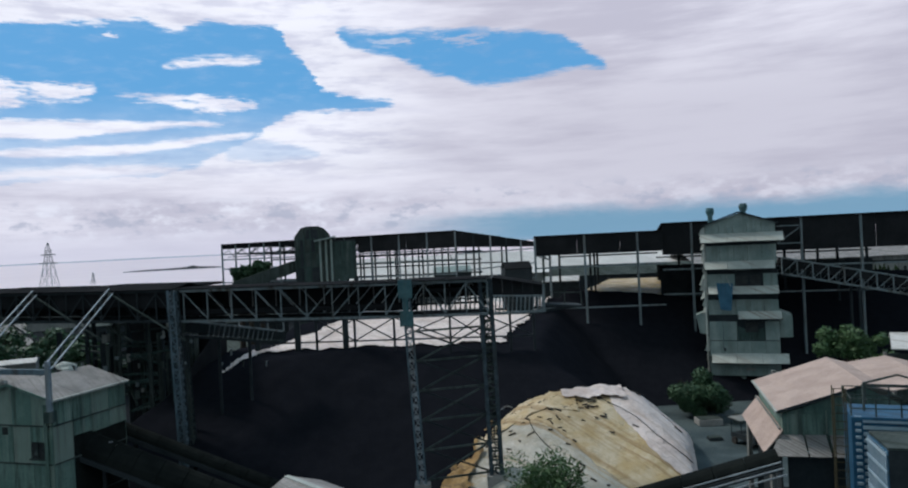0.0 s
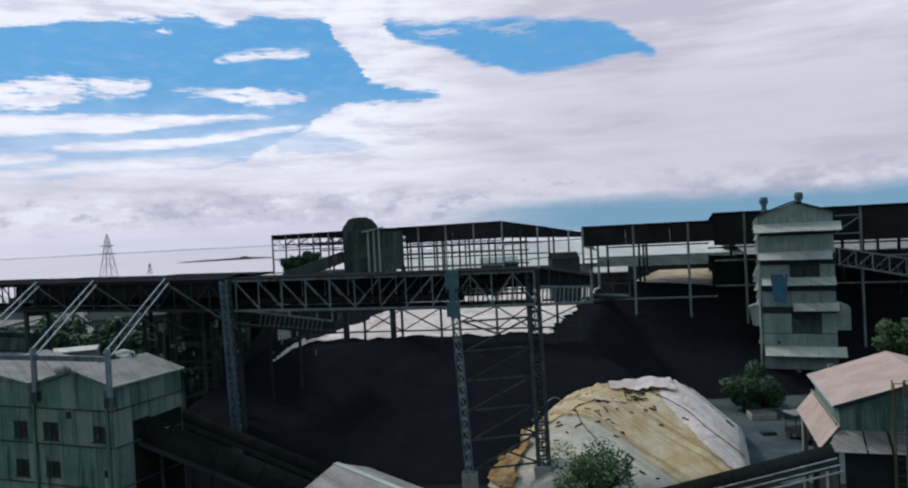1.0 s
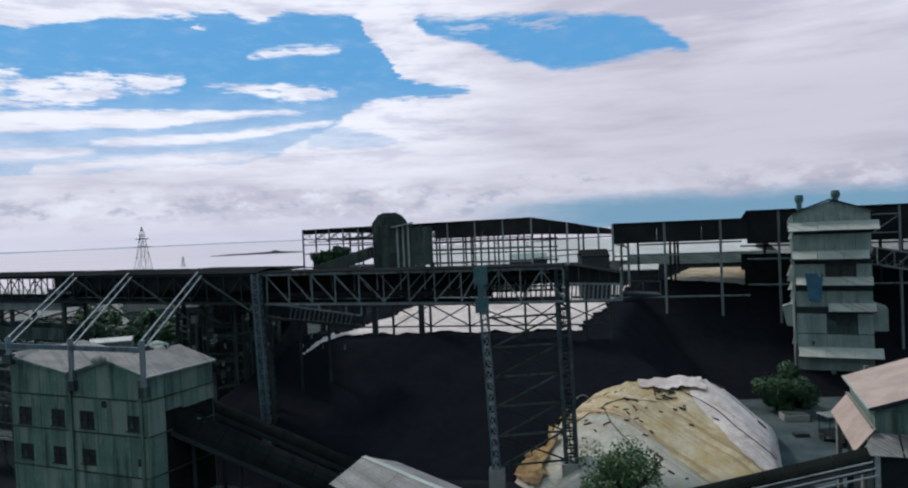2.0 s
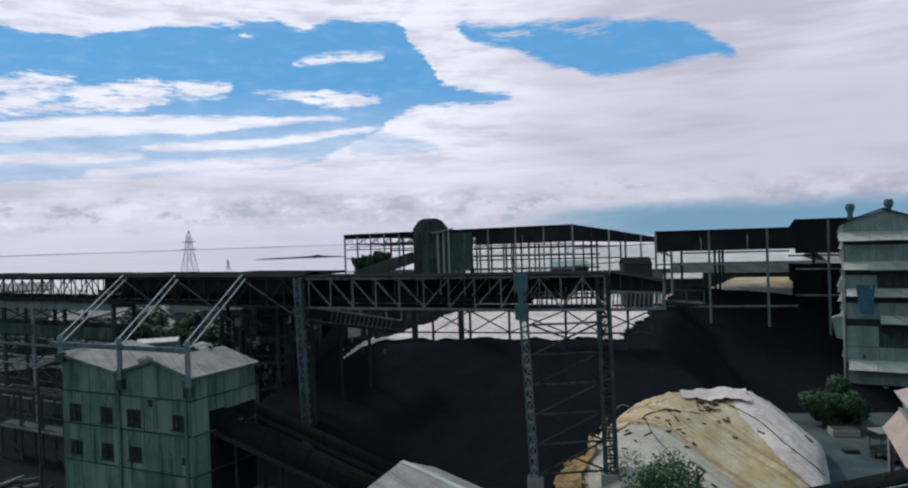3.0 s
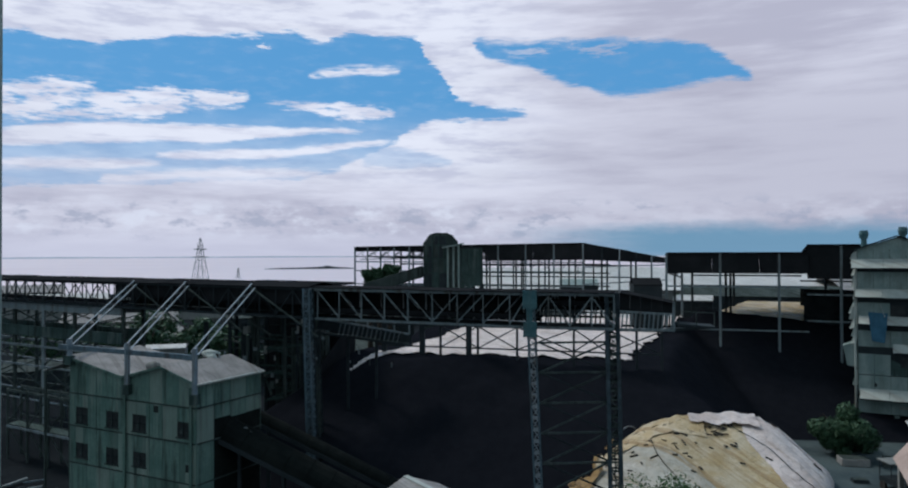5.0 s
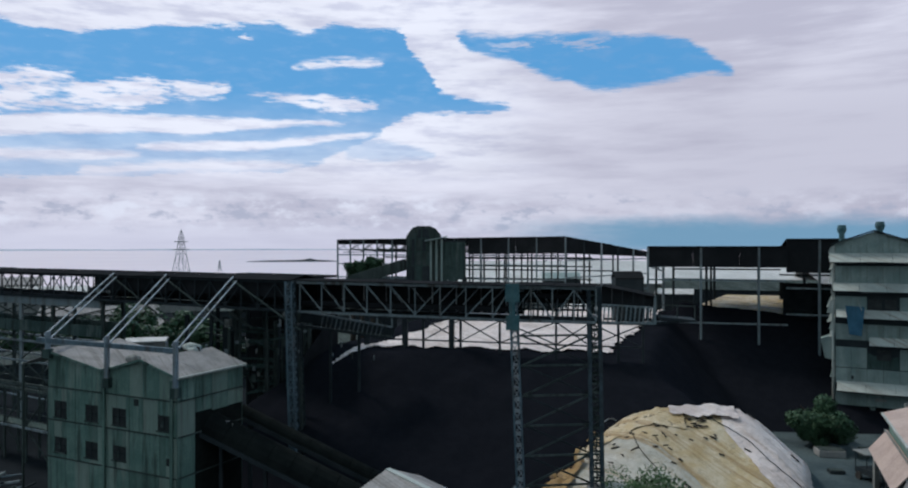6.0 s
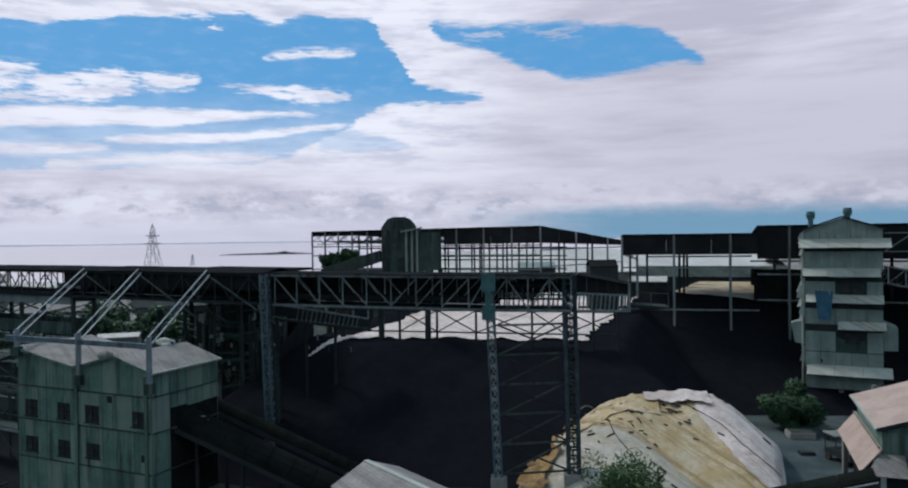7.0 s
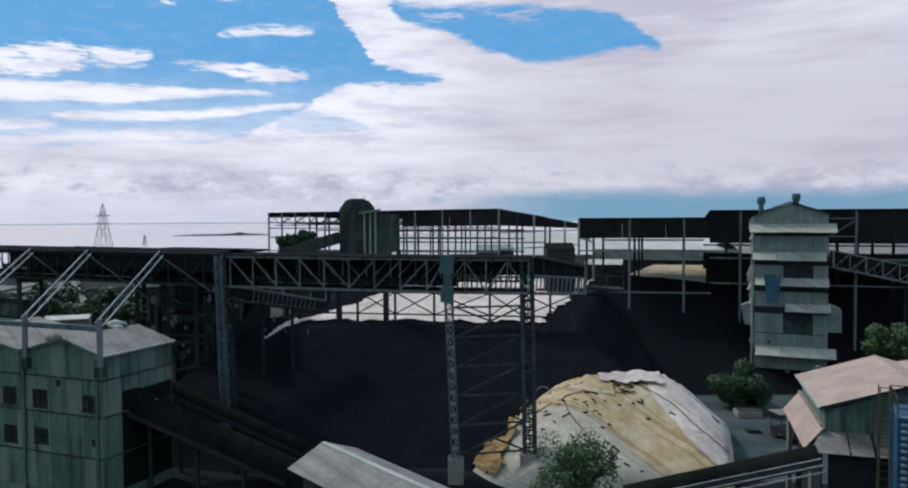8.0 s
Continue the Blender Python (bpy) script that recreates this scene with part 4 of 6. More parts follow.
crest(10.9, 17.6, lambda x: 78.7 - 0.12 * (x - 9.6), 84.0, 0.42, M["tarp_w"], "dirty white crest sheet")
# brown sheet bunched up at the left-hand foot
grid("bunched_sheet", -9, 3.4, 64, 80, 0.25, lambda x, y: cover_height(x, y) + 0.22 + 0.75 * abs(noise.noise((x * 0.8, y * 0.8, 1))) + 0.3 * abs(noise.noise((x * 2.1, y * 2.1, 1))), M["tarp_o"], t, "crumpled brown sheet",
     keep=lambda x, y: cover_height(x, y) > 0.1 and x < 1.7 + 2.0 * noise.noise((x * 0.3, y * 0.5, 12)) + 0.3 * (y - 74))
random.seed(11)
for i in range(120):
    x, y = random.choice((4, 6, 8, 9, 10, 11, 12, 13, 14)) + random.gauss(0, 1.0), 79.6 - abs(random.gauss(0, 2.8))
    if i > 98:
        r0, th = random.uniform(16, 30), radians(random.choice((21, 39, 47, 56, 50)) + random.gauss(0, 1))
        x, y = 2.0 + r0 * math.sin(th), 93.0 - r0 * math.cos(th)
    z = cover_height(x, y) + 0.12
    if z < 0.5:
        continue
    L, a = random.uniform(0.25, 0.8), random.uniform(-1.2, 0.2)
    p = Vector((x, y, z))
    q = Vector((x + L * math.cos(a), y + L * math.sin(a), cover_height(x + L * math.cos(a), y + L * math.sin(a)) + 0.12))
    bar("weight", p, q, random.uniform(0.08, 0.2), 0.1, M["rope"], t)
# lashing ropes along some of the seams
for s0 in (16.0, 41.0):
    pts = []
    for j in range(30):
        r0, th = 14.0 + j * 0.6, radians(s0 + 0.7 * math.sin(j * 0.5))
        x, y = 2.0 + r0 * math.sin(th), 93.0 - r0 * math.cos(th)
        if cover_height(x, y) > 0.2:
            pts.append(Vector((x, y, cover_height(x, y) + 0.15)))
    if len(pts) > 3:
        piece("rope", *bars_geo([(p, q, 0.06, 0.05) for p, q in zip(pts, pts[1:])]), M["rope"], t)

t = thing("pipe_hoop", (4.6, 80, 0), "bent pale pipe hoop standing out of the heap", "pipe")
zc = cover_height(5.0, 80.4)
arc = [Vector((5.0 + 0.9 * math.cos(a), 80.4, zc - 0.1 + 1.1 * math.sin(a))) for a in [i * math.pi / 10 for i in range(11)]]
piece("hoop", *bars_geo([(p, q, 0.12, 0.12) for p, q in zip(arc, arc[1:])]), M["pale"], t)

# small platform at the open end of the gallery
t = thing("end_platform", (10, 69, 0), "small sooty platform with a rail at the gallery end", "platform")
slab("deck", [(8.4, 67.6, 18.6), (11.6, 67.3, 18.4), (11.6, 70, 18.4), (8.4, 70.3, 18.6)], 0.2, M["dark"], t)
for x, y in ((8.5, 67.7), (10, 67.6), (11.5, 67.4)):
    bar("stanchion", (x, y, 18.5), (x, y, 19.7), 0.08, 0.08, M["dim"], t)
bar("handrail", (8.5, 67.7, 19.7), (11.5, 67.4, 19.6), 0.08, 0.08, M["dim"], t)
bar("bracket", (7.4, 67.87, 17.97), (11.2, 67.6, 18.3), 0.16, 0.2, M["dark"], t)
bar("bracket", (7.6, 71.45, 17.97), (11.2, 69.8, 18.3), 0.16, 0.2, M["dark"], t)

# far heap under yellow sheets, lashed across
t = thing("covered_heap", (42, 160, 0), "flat yellow tarpaulin-covered heap behind the shed", "heap")
slab("tarpaulin", [(25, 149.5, 12.9), (43, 146, 12.0), (46.5, 158.7, 14.7), (34, 161.2, 14.7)], 0.4, M["tarp_y"], t)
slab("side_sheet", [(25, 149.5, 0), (43, 146, 0), (43, 146, 12.0), (25, 149.5, 12.9)], 0.4, M["tarp_y"], t)
for k in (0.25, 0.5, 0.75):
    p, q = Vector((25, 149.5, 12.95)).lerp(Vector((34, 161.2, 14.75)), k), Vector((43, 146, 12.05)).lerp(Vector((46.5, 158.7, 14.75)), k)
    bar("lashing", p, q, 0.3, 0.1, M["tarp_w"], t)
slab("side_sheet", [(43, 146, 0), (46.5, 158.7, 0), (46.5, 158.7, 14.7), (43, 146, 12.0)], 0.4, M["tarp_y"], t)

# ---------------------------------------------------------------- open sheds
def shed(label, front, depth_dir, depth, z_eave, z_back, fascia, posts, mat_post, rails=(), purlins=True, z_foot=0.0, truss=True):
    """front: two plan points of the front eave."""
    a, b = Vector(front[0]), Vector(front[1])
    dd = Vector(depth_dir).normalized() * depth
    t = thing("open_shed", (a.x, a.y, 0), label, "shed", "open sheds")
    P = lambda s, w, z: Vector(((a + (b - a) * s + dd * w).x, (a + (b - a) * s + dd * w).y, z))
    za, zb = (z_eave, z_eave) if not isinstance(z_eave, tuple) else z_eave
    ze = lambda s: za + (zb - za) * s
    n = max(3, int((b - a).length / 9))
    thin = (lambda s: 0.32 if s < 0.45 else 1.0) if truss else (lambda s: 1.0)
    for i in range(n):
        s0, s1 = i / n, (i + 1) / n - 0.001
        slab("roof_sheet", [P(s0, -0.01, ze(s0)), P(s1, -0.01, ze(s1)), P(s1, 1, z_back), P(s0, 1, z_back)], 0.15, M["blackroof"], t)
        if fascia:
            slab("fascia_sheet", [P(s0, 0, ze(s0) - fascia * thin(s0)), P(s1, 0, ze(s1) - fascia * thin(s0)), P(s1, 0, ze(s1) - 0.16), P(s0, 0, ze(s0) - 0.16)], 0.06, M["blackroof"], t)
    for s in posts:
        bar("post", P(s, 0, z_foot), P(s, 0, ze(s) - 0.2), 0.32, 0.32, mat_post, t)
        # back and inner members carry the shade under the roof in darker steel
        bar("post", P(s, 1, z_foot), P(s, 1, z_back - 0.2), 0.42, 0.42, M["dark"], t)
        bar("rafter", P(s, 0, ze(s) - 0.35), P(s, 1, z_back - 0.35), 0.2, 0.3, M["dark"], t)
        if truss:
            bar("tie", P(s, 0, ze(s) - 2.2), P(s, 1, z_back - 2.2), 0.14, 0.2, M["steel"], t)
            for k in range(8):
                k0, k1 = k / 8, (k + 1) / 8
                lo, hi = ze(s) - 2.2 + (z_back - ze(s)) * k0, ze(s) - 0.4 + (z_back - ze(s)) * k1
                bar("web", P(s, k0, lo), P(s, k1, hi), 0.1, 0.1, M["steel"], t)
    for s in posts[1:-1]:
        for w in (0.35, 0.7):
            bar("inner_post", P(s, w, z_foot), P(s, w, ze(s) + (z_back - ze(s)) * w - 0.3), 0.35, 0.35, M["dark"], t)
    if truss:
        m = int((b - a).length / 1.6)
        for i in range(m):
            s0, s1 = i / m, (i + 1) / m
            lo, hi = ze(s0) - fascia * thin(s0) - 1.7, ze(s0) - fascia * thin(s0) - 0.1
            bar("eave_web", P(s0, 0.05, lo if i % 2 else hi), P(s1, 0.05, hi if i % 2 else lo), 0.11, 0.11, M["steel"], t)
        bar("eave_chord", P(0, 0.05, ze(0) - 2.9), P(0.45, 0.05, ze(0.45) - 2.9), 0.13, 0.15, M["steel"], t)
    for z in rails:
        bar("inner_rail", P(0, 0.5, z - 0.8), P(1, 0.5, z - 0.8), 0.2, 0.3, M["dark"], t)
        bar("back_rail", P(0, 1, z + 0.6), P(1, 1, z + 0.6), 0.2, 0.3, M["dark"], t)
    for z in rails:
        bar("rail", P(0, 0, z), P(1, 0, z), 0.2, 0.24, mat_post, t)
    return t, P


def spot(az, r):
    return (-math.sin(radians(az)) * r, math.cos(radians(az)) * r)


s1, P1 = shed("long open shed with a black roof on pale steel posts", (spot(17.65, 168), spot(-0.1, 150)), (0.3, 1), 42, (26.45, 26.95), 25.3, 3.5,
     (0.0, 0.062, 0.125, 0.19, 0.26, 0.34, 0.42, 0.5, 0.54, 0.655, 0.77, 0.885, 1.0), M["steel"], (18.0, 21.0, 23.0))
# end bay of the first shed, falling back to the right
e0, e1 = Vector(spot(-0.1, 150)), Vector(spot(-6.3, 178))
for i in range(5):
    k0, k1 = i / 5, (i + 1) / 5
    p, q = e0.lerp(e1, k0), e0.lerp(e1, k1)
    z0, z1 = 26.95 - 3.3 * k0, 26.95 - 3.3 * k1
    slab("gable_sheet", [(p.x, p.y, z0 - 3.5 + 2.3 * k0), (q.x, q.y, z1 - 3.5 + 2.3 * k1), (q.x, q.y, z1), (p.x, p.y, z0)], 0.08, M["blackroof"], s1)
    bar("post", (q.x, q.y, 0), (q.x, q.y, z1 - 0.1), 0.4, 0.4, M["pale"] if i % 2 else M["dark"], s1)
for z in (15.0, 18.5, 22.0):
    bar("rail", (e0.x, e0.y, z), (e1.x, e1.y, z), 0.2, 0.24, M["steel"], s1)

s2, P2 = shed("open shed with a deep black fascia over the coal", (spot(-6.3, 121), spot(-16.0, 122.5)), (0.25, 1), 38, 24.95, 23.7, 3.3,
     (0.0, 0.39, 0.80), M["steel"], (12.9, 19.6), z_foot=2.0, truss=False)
for k in range(6):
    bar("end_web", P2(0.0, k * 0.09, 23.6 - 0.25 * k if k % 2 else 21.9 - 0.25 * k), P2(0.0, (k + 1) * 0.09, 21.65 - 0.25 * k if k % 2 else 23.35 - 0.25 * k), 0.18, 0.18, M["pale"], s2)
bar("end_chord", P2(0.0, 0, 23.7), P2(0.0, 0.54, 22.2), 0.22, 0.25, M["pale"], s2)
bar("end_chord", P2(0.0, 0, 21.8), P2(0.0, 0.54, 20.3), 0.22, 0.25, M["pale"], s2)
bar("end_post", P2(0.0, 0.54, 2), P2(0.0, 0.54, 23.5), 0.4, 0.4, M["steel"], s2)
bar("end_post", P2(0.0, 0.27, 2), P2(0.0, 0.27, 23.5), 0.35, 0.35, M["dim"], s2)
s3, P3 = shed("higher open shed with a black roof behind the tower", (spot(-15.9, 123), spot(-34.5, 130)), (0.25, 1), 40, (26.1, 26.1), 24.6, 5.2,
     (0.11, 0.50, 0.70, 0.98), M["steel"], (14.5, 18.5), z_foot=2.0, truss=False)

# added dark sheets close the back so the shed's interior reads unlit
for i in range(8):
    k0, k1 = i / 8, (i + 1) / 8 - 0.002
    slab("back_sheet", [P3(k0, 0.98, 0), P3(k1, 0.98, 0), P3(k1, 0.98, 17.4), P3(k0, 0.98, 17.6)], 0.1, M["dark"], s3)
for z in (22.0, 24.7):
    bar("bracket_rail", P3(0.41, -0.03, z), P3(0.50, -0.03, z), 0.14, 0.16, M["steel"], s3)
bar("bracket_brace", P3(0.41, -0.03, 22.0), P3(0.50, -0.03, 24.7), 0.12, 0.14, M["steel"], s3)

# ---------------------------------------------------------------- transfer tower among the sheds
t = thing("transfer_tower", (*spot(10.3, 128), 0), "dark sheet-clad conveyor transfer tower with an arched top", "tower")
cx, cy = spot(10.95, 128)
ux = Vector((math.cos(radians(11)), math.sin(radians(11)), 0))
uy = Vector((-ux.y, ux.x, 0))
c0 = Vector((cx, cy, 0))
prof = [(-3.1, 0), (-3.1, 26.7), (-2.0, 28.2), (-1.0, 28.5), (1.1, 28.5), (2.1, 28.0), (3.0, 26.9), (3.0, 0)]
front = [c0 + ux * a + Vector((0, 0, z)) for a, z in prof]
rear = [p + uy * 6 for p in front]
nn = len(prof)
piece("head_house", front + rear, [tuple(range(nn - 1, -1, -1)), tuple(range(nn, 2 * nn))] + [(i, (i + 1) % nn, (i + 1) % nn + nn, i + nn) for i in range(nn)], M["dim"], t)
# lower box beside the head house, pale legs and the inclined gallery
b0 = c0 + ux * 3.1
corners = [b0 + ux * a + uy * b for a, b in ((0, 0.4), (4.2, 0.4), (4.2, 5.6), (0, 5.6))]
verts = [p + Vector((0, 0, 19.5)) for p in corners] + [p + Vector((0, 0, 25.9)) for p in corners]
piece("side_house", verts, BOX, M["dark"], t)
slab("side_roof", [p + Vector((0, 0, 26.1)) for p in corners], 0.2, M["blackroof"], t)
for a in (1.2, 2.2, 3.1):
    bar("pale_leg", c0 + ux * a - uy * 0.3 + Vector((0, 0, 14)), c0 + ux * a - uy * 0.3 + Vector((0, 0, 26.2)), 0.32, 0.32, M["tower"], t)
bar("canopy", c0 + ux * 0.2 - uy * 0.6 + Vector((0, 0, 25.9)), c0 + ux * 4.0 - uy * 0.6 + Vector((0, 0, 26.6)), 1.4, 0.25, M["tower"], t)
for p in corners:
    bar("leg", p, p + Vector((0, 0, 19.5)), 0.5, 0.5, M["dark"], t)
g0, g1 = c0 - ux * 3.0 + uy * 2 + Vector((0, 0, 21.8)), c0 - ux * 13.5 + uy * 2 + Vector((0, 0, 18.6))
bar("gallery", g0, g1, 2.2, 2.0, M["dim"], t, "inclined green conveyor gallery")

for a, z0, z1 in ((-2.6, 20, 26.4), (-1.5, 19, 27.2), (-0.4, 18, 27.9)):
    bar("stiffener", c0 + ux * a - uy * 0.1 + Vector((0, 0, z0)), c0 + ux * a - uy * 0.1 + Vector((0, 0, z1)), 0.18, 0.14, M["mid"], t)
for z in (21.5, 24.0, 26.3):
    bar("band", c0 - ux * 3.15 - uy * 0.12 + Vector((0, 0, z)), c0 + ux * 0.4 - uy * 0.12 + Vector((0, 0, z)), 0.14, 0.2, M["mid"], t)
random.seed(52)
for i in range(5):
    for z0, z1 in ((18.5, 21.4), (21.6, 23.9), (24.1, 26.2)):
        a = -3.0 + 0.85 * i
        m = M[random.choice(("mid", "dim", "dark", "dark", "dim"))]
        slab("panel", [c0 + ux * a - uy * 0.06 + Vector((0, 0, z0)), c0 + ux * (a + 0.8) - uy * 0.06 + Vector((0, 0, z0)), c0 + ux * (a + 0.8) - uy * 0.06 + Vector((0, 0, z1)), c0 + ux * a - uy * 0.06 + Vector((0, 0, z1))], 0.04, m, t)
slab("hatch", [c0 + ux * a - uy * 0.08 + Vector((0, 0, z)) for a, z in ((-1.2, 26.4), (1.0, 26.4), (0.8, 27.9), (-1.0, 27.9))], 0.05, M["dark"], t)
for i in range(4):
    a = 3.3 + i * 1.0
    z = 19.5 - random.uniform(0.2, 2.2)
    slab("hanging_sheet", [b0 + ux * (a - 3.1) + uy * 0.3 + Vector((0, 0, z)), b0 + ux * (a - 2.15) + uy * 0.3 + Vector((0, 0, z + 0.3)), b0 + ux * (a - 2.15) + uy * 0.3 + Vector((0, 0, 25.7)), b0 + ux * (a - 3.1) + uy * 0.3 + Vector((0, 0, 25.7))], 0.05, M["mid"], t)

# ---------------------------------------------------------------- tall sheet-clad tower by the yard
TX0, TX1, TY = 37.4, 48.2, 108.6


ALONG, DEEP = Vector((0.94, -0.342, 0)), Vector((0.342, 0.94, 0))


def W(x, y, z):
    """A place of the tower, whose front stands at right angles to the line from the lookout."""
    return Vector((TX0, TY, 0)) + ALONG * ((x - TX0) * 0.89) + DEEP * (y - TY) + Vector((0, 0, z))


def tower_building():
    t = thing("cladded_tower", tuple(W(42.8, 111.6, 0)), "tall grey-green sheet-clad tower with sloping awnings at each floor", "tower")
    body = piece("body", [W(TX0, TY, 2.9), W(TX1, TY, 2.9), W(TX1 + 0.0, TY + 6, 2.9), W(TX0, TY + 6, 2.9),
                          W(TX0, TY, 25.3), W(TX1, TY, 25.3), W(TX1, TY + 6, 25.3), W(TX0, TY + 6, 25.3)], BOX, M["dark"], t)
    mid = (TX0 + TX1) / 2
    f = lambda x, z, out=0.0: W(x, TY - out, z)
    # floors of cladding, with gaps
    levels = [(3.0, 5.1), (5.9, 8.1), (8.2, 11.0), (12.0, 14.2), (15.7, 18.0), (19.4, 22.2), (23.2, 25.35)]
    for z0, z1 in levels:
        n = 5
        for i in range(n):
            x0, x1 = TX0 + (TX1 - TX0) * i / n + 0.02, TX0 + (TX1 - TX0) * (i + 1) / n - 0.02
            if z0 == 15.7 and i in (2, 3):
                continue
            if z0 == 8.2 and i in (2, 3):
                slab("cladding_sheet", [f(x0, z0, 0.08), f(x1, z0, 0.08), f(x1, 9.5 + 0.5 * (i - 2), 0.08), f(x0, 10.4 - 0.7 * (i - 2), 0.08)], 0.05, M["mid"], t)
                continue
            out = random.uniform(0.05, 0.12)
            slab("cladding_sheet", [f(x0, z0, out), f(x1, z0, out), f(x1, z1 + random.uniform(-0.05, 0.05), out), f(x0, z1, out)], 0.05, M["tower"], t)
    # awnings
    for x0, x1, z, drop, reach in ((TX0 - 0.8, TX1 + 1.1, 24.0, 1.25, 1.6), (TX0 - 0.3, TX1 - 0.3, 19.9, 1.15, 1.3), (TX0 + 0.1, TX1 + 0.1, 16.2, 1.1, 1.3),
                                   (TX0 + 4.6, TX1 + 0.4, 12.5, 1.05, 1.2), (TX0 + 0.2, TX1 + 1.2, 6.3, 1.25, 1.5)):
        n = max(2, int((x1 - x0) / 3.5))
        for i in range(n):
            a, b = x0 + (x1 - x0) * i / n + 0.02, x0 + (x1 - x0) * (i + 1) / n - 0.02
            sag = random.uniform(-0.1, 0.1)
            slab("awning", [f(a, z - drop + sag, reach), f(b, z - drop + sag, reach), f(b, z, 0.1), f(a, z, 0.1)], 0.06, M["awning"], t)
        bar("awning_edge", f(x0, z - drop - 0.05, reach), f(x1, z - drop - 0.05, reach), 0.08, 0.12, M["dark"], t)
    # gable and roof
    apex = W(mid - 0.1, TY, 26.9)
    tri = [f(TX0, 25.3, 0.1), f(TX1, 25.3, 0.1), apex - DEEP * 0.1]
    slab("gable", tri, 0.1, M["tower"], t)
    up = DEEP * 6.5
    for e in (f(TX0 - 0.5, 25.2, 0.5), f(TX1 + 0.5, 25.2, 0.5)):
        a = apex - DEEP * 0.4 + Vector((0, 0, 0.15))
        c = [e, a, a + up, e + up]
        slab("roof_sheet", c if e.x > apex.x else c[::-1], 0.1, M["roof"], t)
        bar("verge", e + Vector((0, 0, 0.02)) - DEEP * 0.05, a + Vector((0, 0, 0.02)) - DEEP * 0.05, 0.12, 0.2, M["dark"], t)
    # side bay on the right, bracket house on the left
    verts = [W(TX1 + 0.05, TY + 0.3, 8.6), W(TX1 + 2.0, TY + 0.5, 8.6), W(TX1 + 2.0, TY + 5, 8.6), W(TX1 + 0.05, TY + 5, 8.6),
             W(TX1 + 0.05, TY + 0.3, 12.4), W(TX1 + 2.0, TY + 0.5, 11.7), W(TX1 + 2.0, TY + 5, 11.7), W(TX1 + 0.05, TY + 5, 12.4)]
    piece("side_bay", verts, BOX, M["tower"], t)
    random.seed(3)
    for i in range(3):
        for j in range(4):
            y0, y1, z0 = TY + 0.1 + i * 1.8, TY + 1.85 + i * 1.8, 3.2 + j * 5.2
            if random.random() < 0.8:
                slab("cladding_sheet", [W(TX0 - 0.08, y1, z0), W(TX0 - 0.08, y0, z0), W(TX0 - 0.08 - random.uniform(0, 0.3), y0, z0 + 5.1), W(TX0 - 0.08, y1, z0 + 5.1)], 0.05, M["tower"], t)
    for z, w in ((20.8, 1.0), (17.4, 1.3), (15.3, 1.2), (13.2, 1.0), (22.6, 0.9), (24.3, 1.0)):
        slab("torn_sheet", [W(TX0 - w, TY + 0.2, z - 1.0), W(TX0 - 0.1, TY + 0.3, z - 0.7), W(TX0 - 0.1, TY + 1.6, z + 0.7), W(TX0 - w * 0.5, TY + 1.2, z + 0.6)], 0.04, M["awning"], t)
    piece("bracket_house", [W(TX0 - 1.5, TY + 0.6, 9.2), W(TX0 - 0.1, TY + 0.4, 9.0), W(TX0 - 0.1, TY + 3, 9.0), W(TX0 - 1.5, TY + 3, 9.6), W(TX0 - 2.1, TY + 0.6, 11.9), W(TX0 - 0.1, TY + 0.4, 12.6), W(TX0 - 0.1, TY + 3, 12.6), W(TX0 - 2.1, TY + 3, 11.9)], BOX, M["tower"], t)
    for z0, z1, w in ((12.8, 15.0, 0.9), (15.6, 17.6, 1.2), (17.9, 19.6, 0.7), (20.2, 22.6, 0.8), (23.6, 25.2, 1.0), (6.6, 8.8, 0.8)):
        slab("loose_sheet", [W(TX0 - w, TY - 0.15, z0 + random.uniform(0, 0.8)), W(TX0 - 0.05, TY - 0.1, z0), W(TX0 - 0.05, TY - 0.1, z1), W(TX0 - w * random.uniform(0.2, 0.7), TY - 0.2, z1 - random.uniform(0, 0.5))], 0.04, M["awning"], t)
    bar("downpipe", W(TX0 - 0.35, TY - 0.1, 0.3), W(TX0 - 0.35, TY - 0.1, 22), 0.2, 0.2, M["awning"], t)
    # open ground floor
    for x in (TX0 + 0.4, TX0 + 5, TX1 - 0.4):
        for y in (TY + 0.7, TY + 5.5):
            bar("leg", W(x, y, 0), W(x, y, 2.95), 0.6, 0.6, M["tower"], t)
    slab("back_wall", [W(TX0, TY + 5.8, 0), W(TX1, TY + 5.8, 0), W(TX1, TY + 5.8, 2.9), W(TX0, TY + 5.8, 2.9)], 0.2, M["dark"], t)
    slab("notice", [W(TX0 + 1.7, TY + 0.2, 0.5), W(TX0 + 2.5, TY + 0.2, 0.5), W(TX0 + 2.5, TY + 0.2, 1.7), W(TX0 + 1.7, TY + 0.2, 1.7)], 0.05, M["wall"], t, "pale notice board")
    slab("nameplate", [f(TX0 + 5.4, 3.8, 0.16), f(TX0 + 6.9, 3.8, 0.16), f(TX0 + 6.9, 4.2, 0.16), f(TX0 + 5.4, 4.2, 0.16)], 0.03, M["wall"], t, "small pale plate")
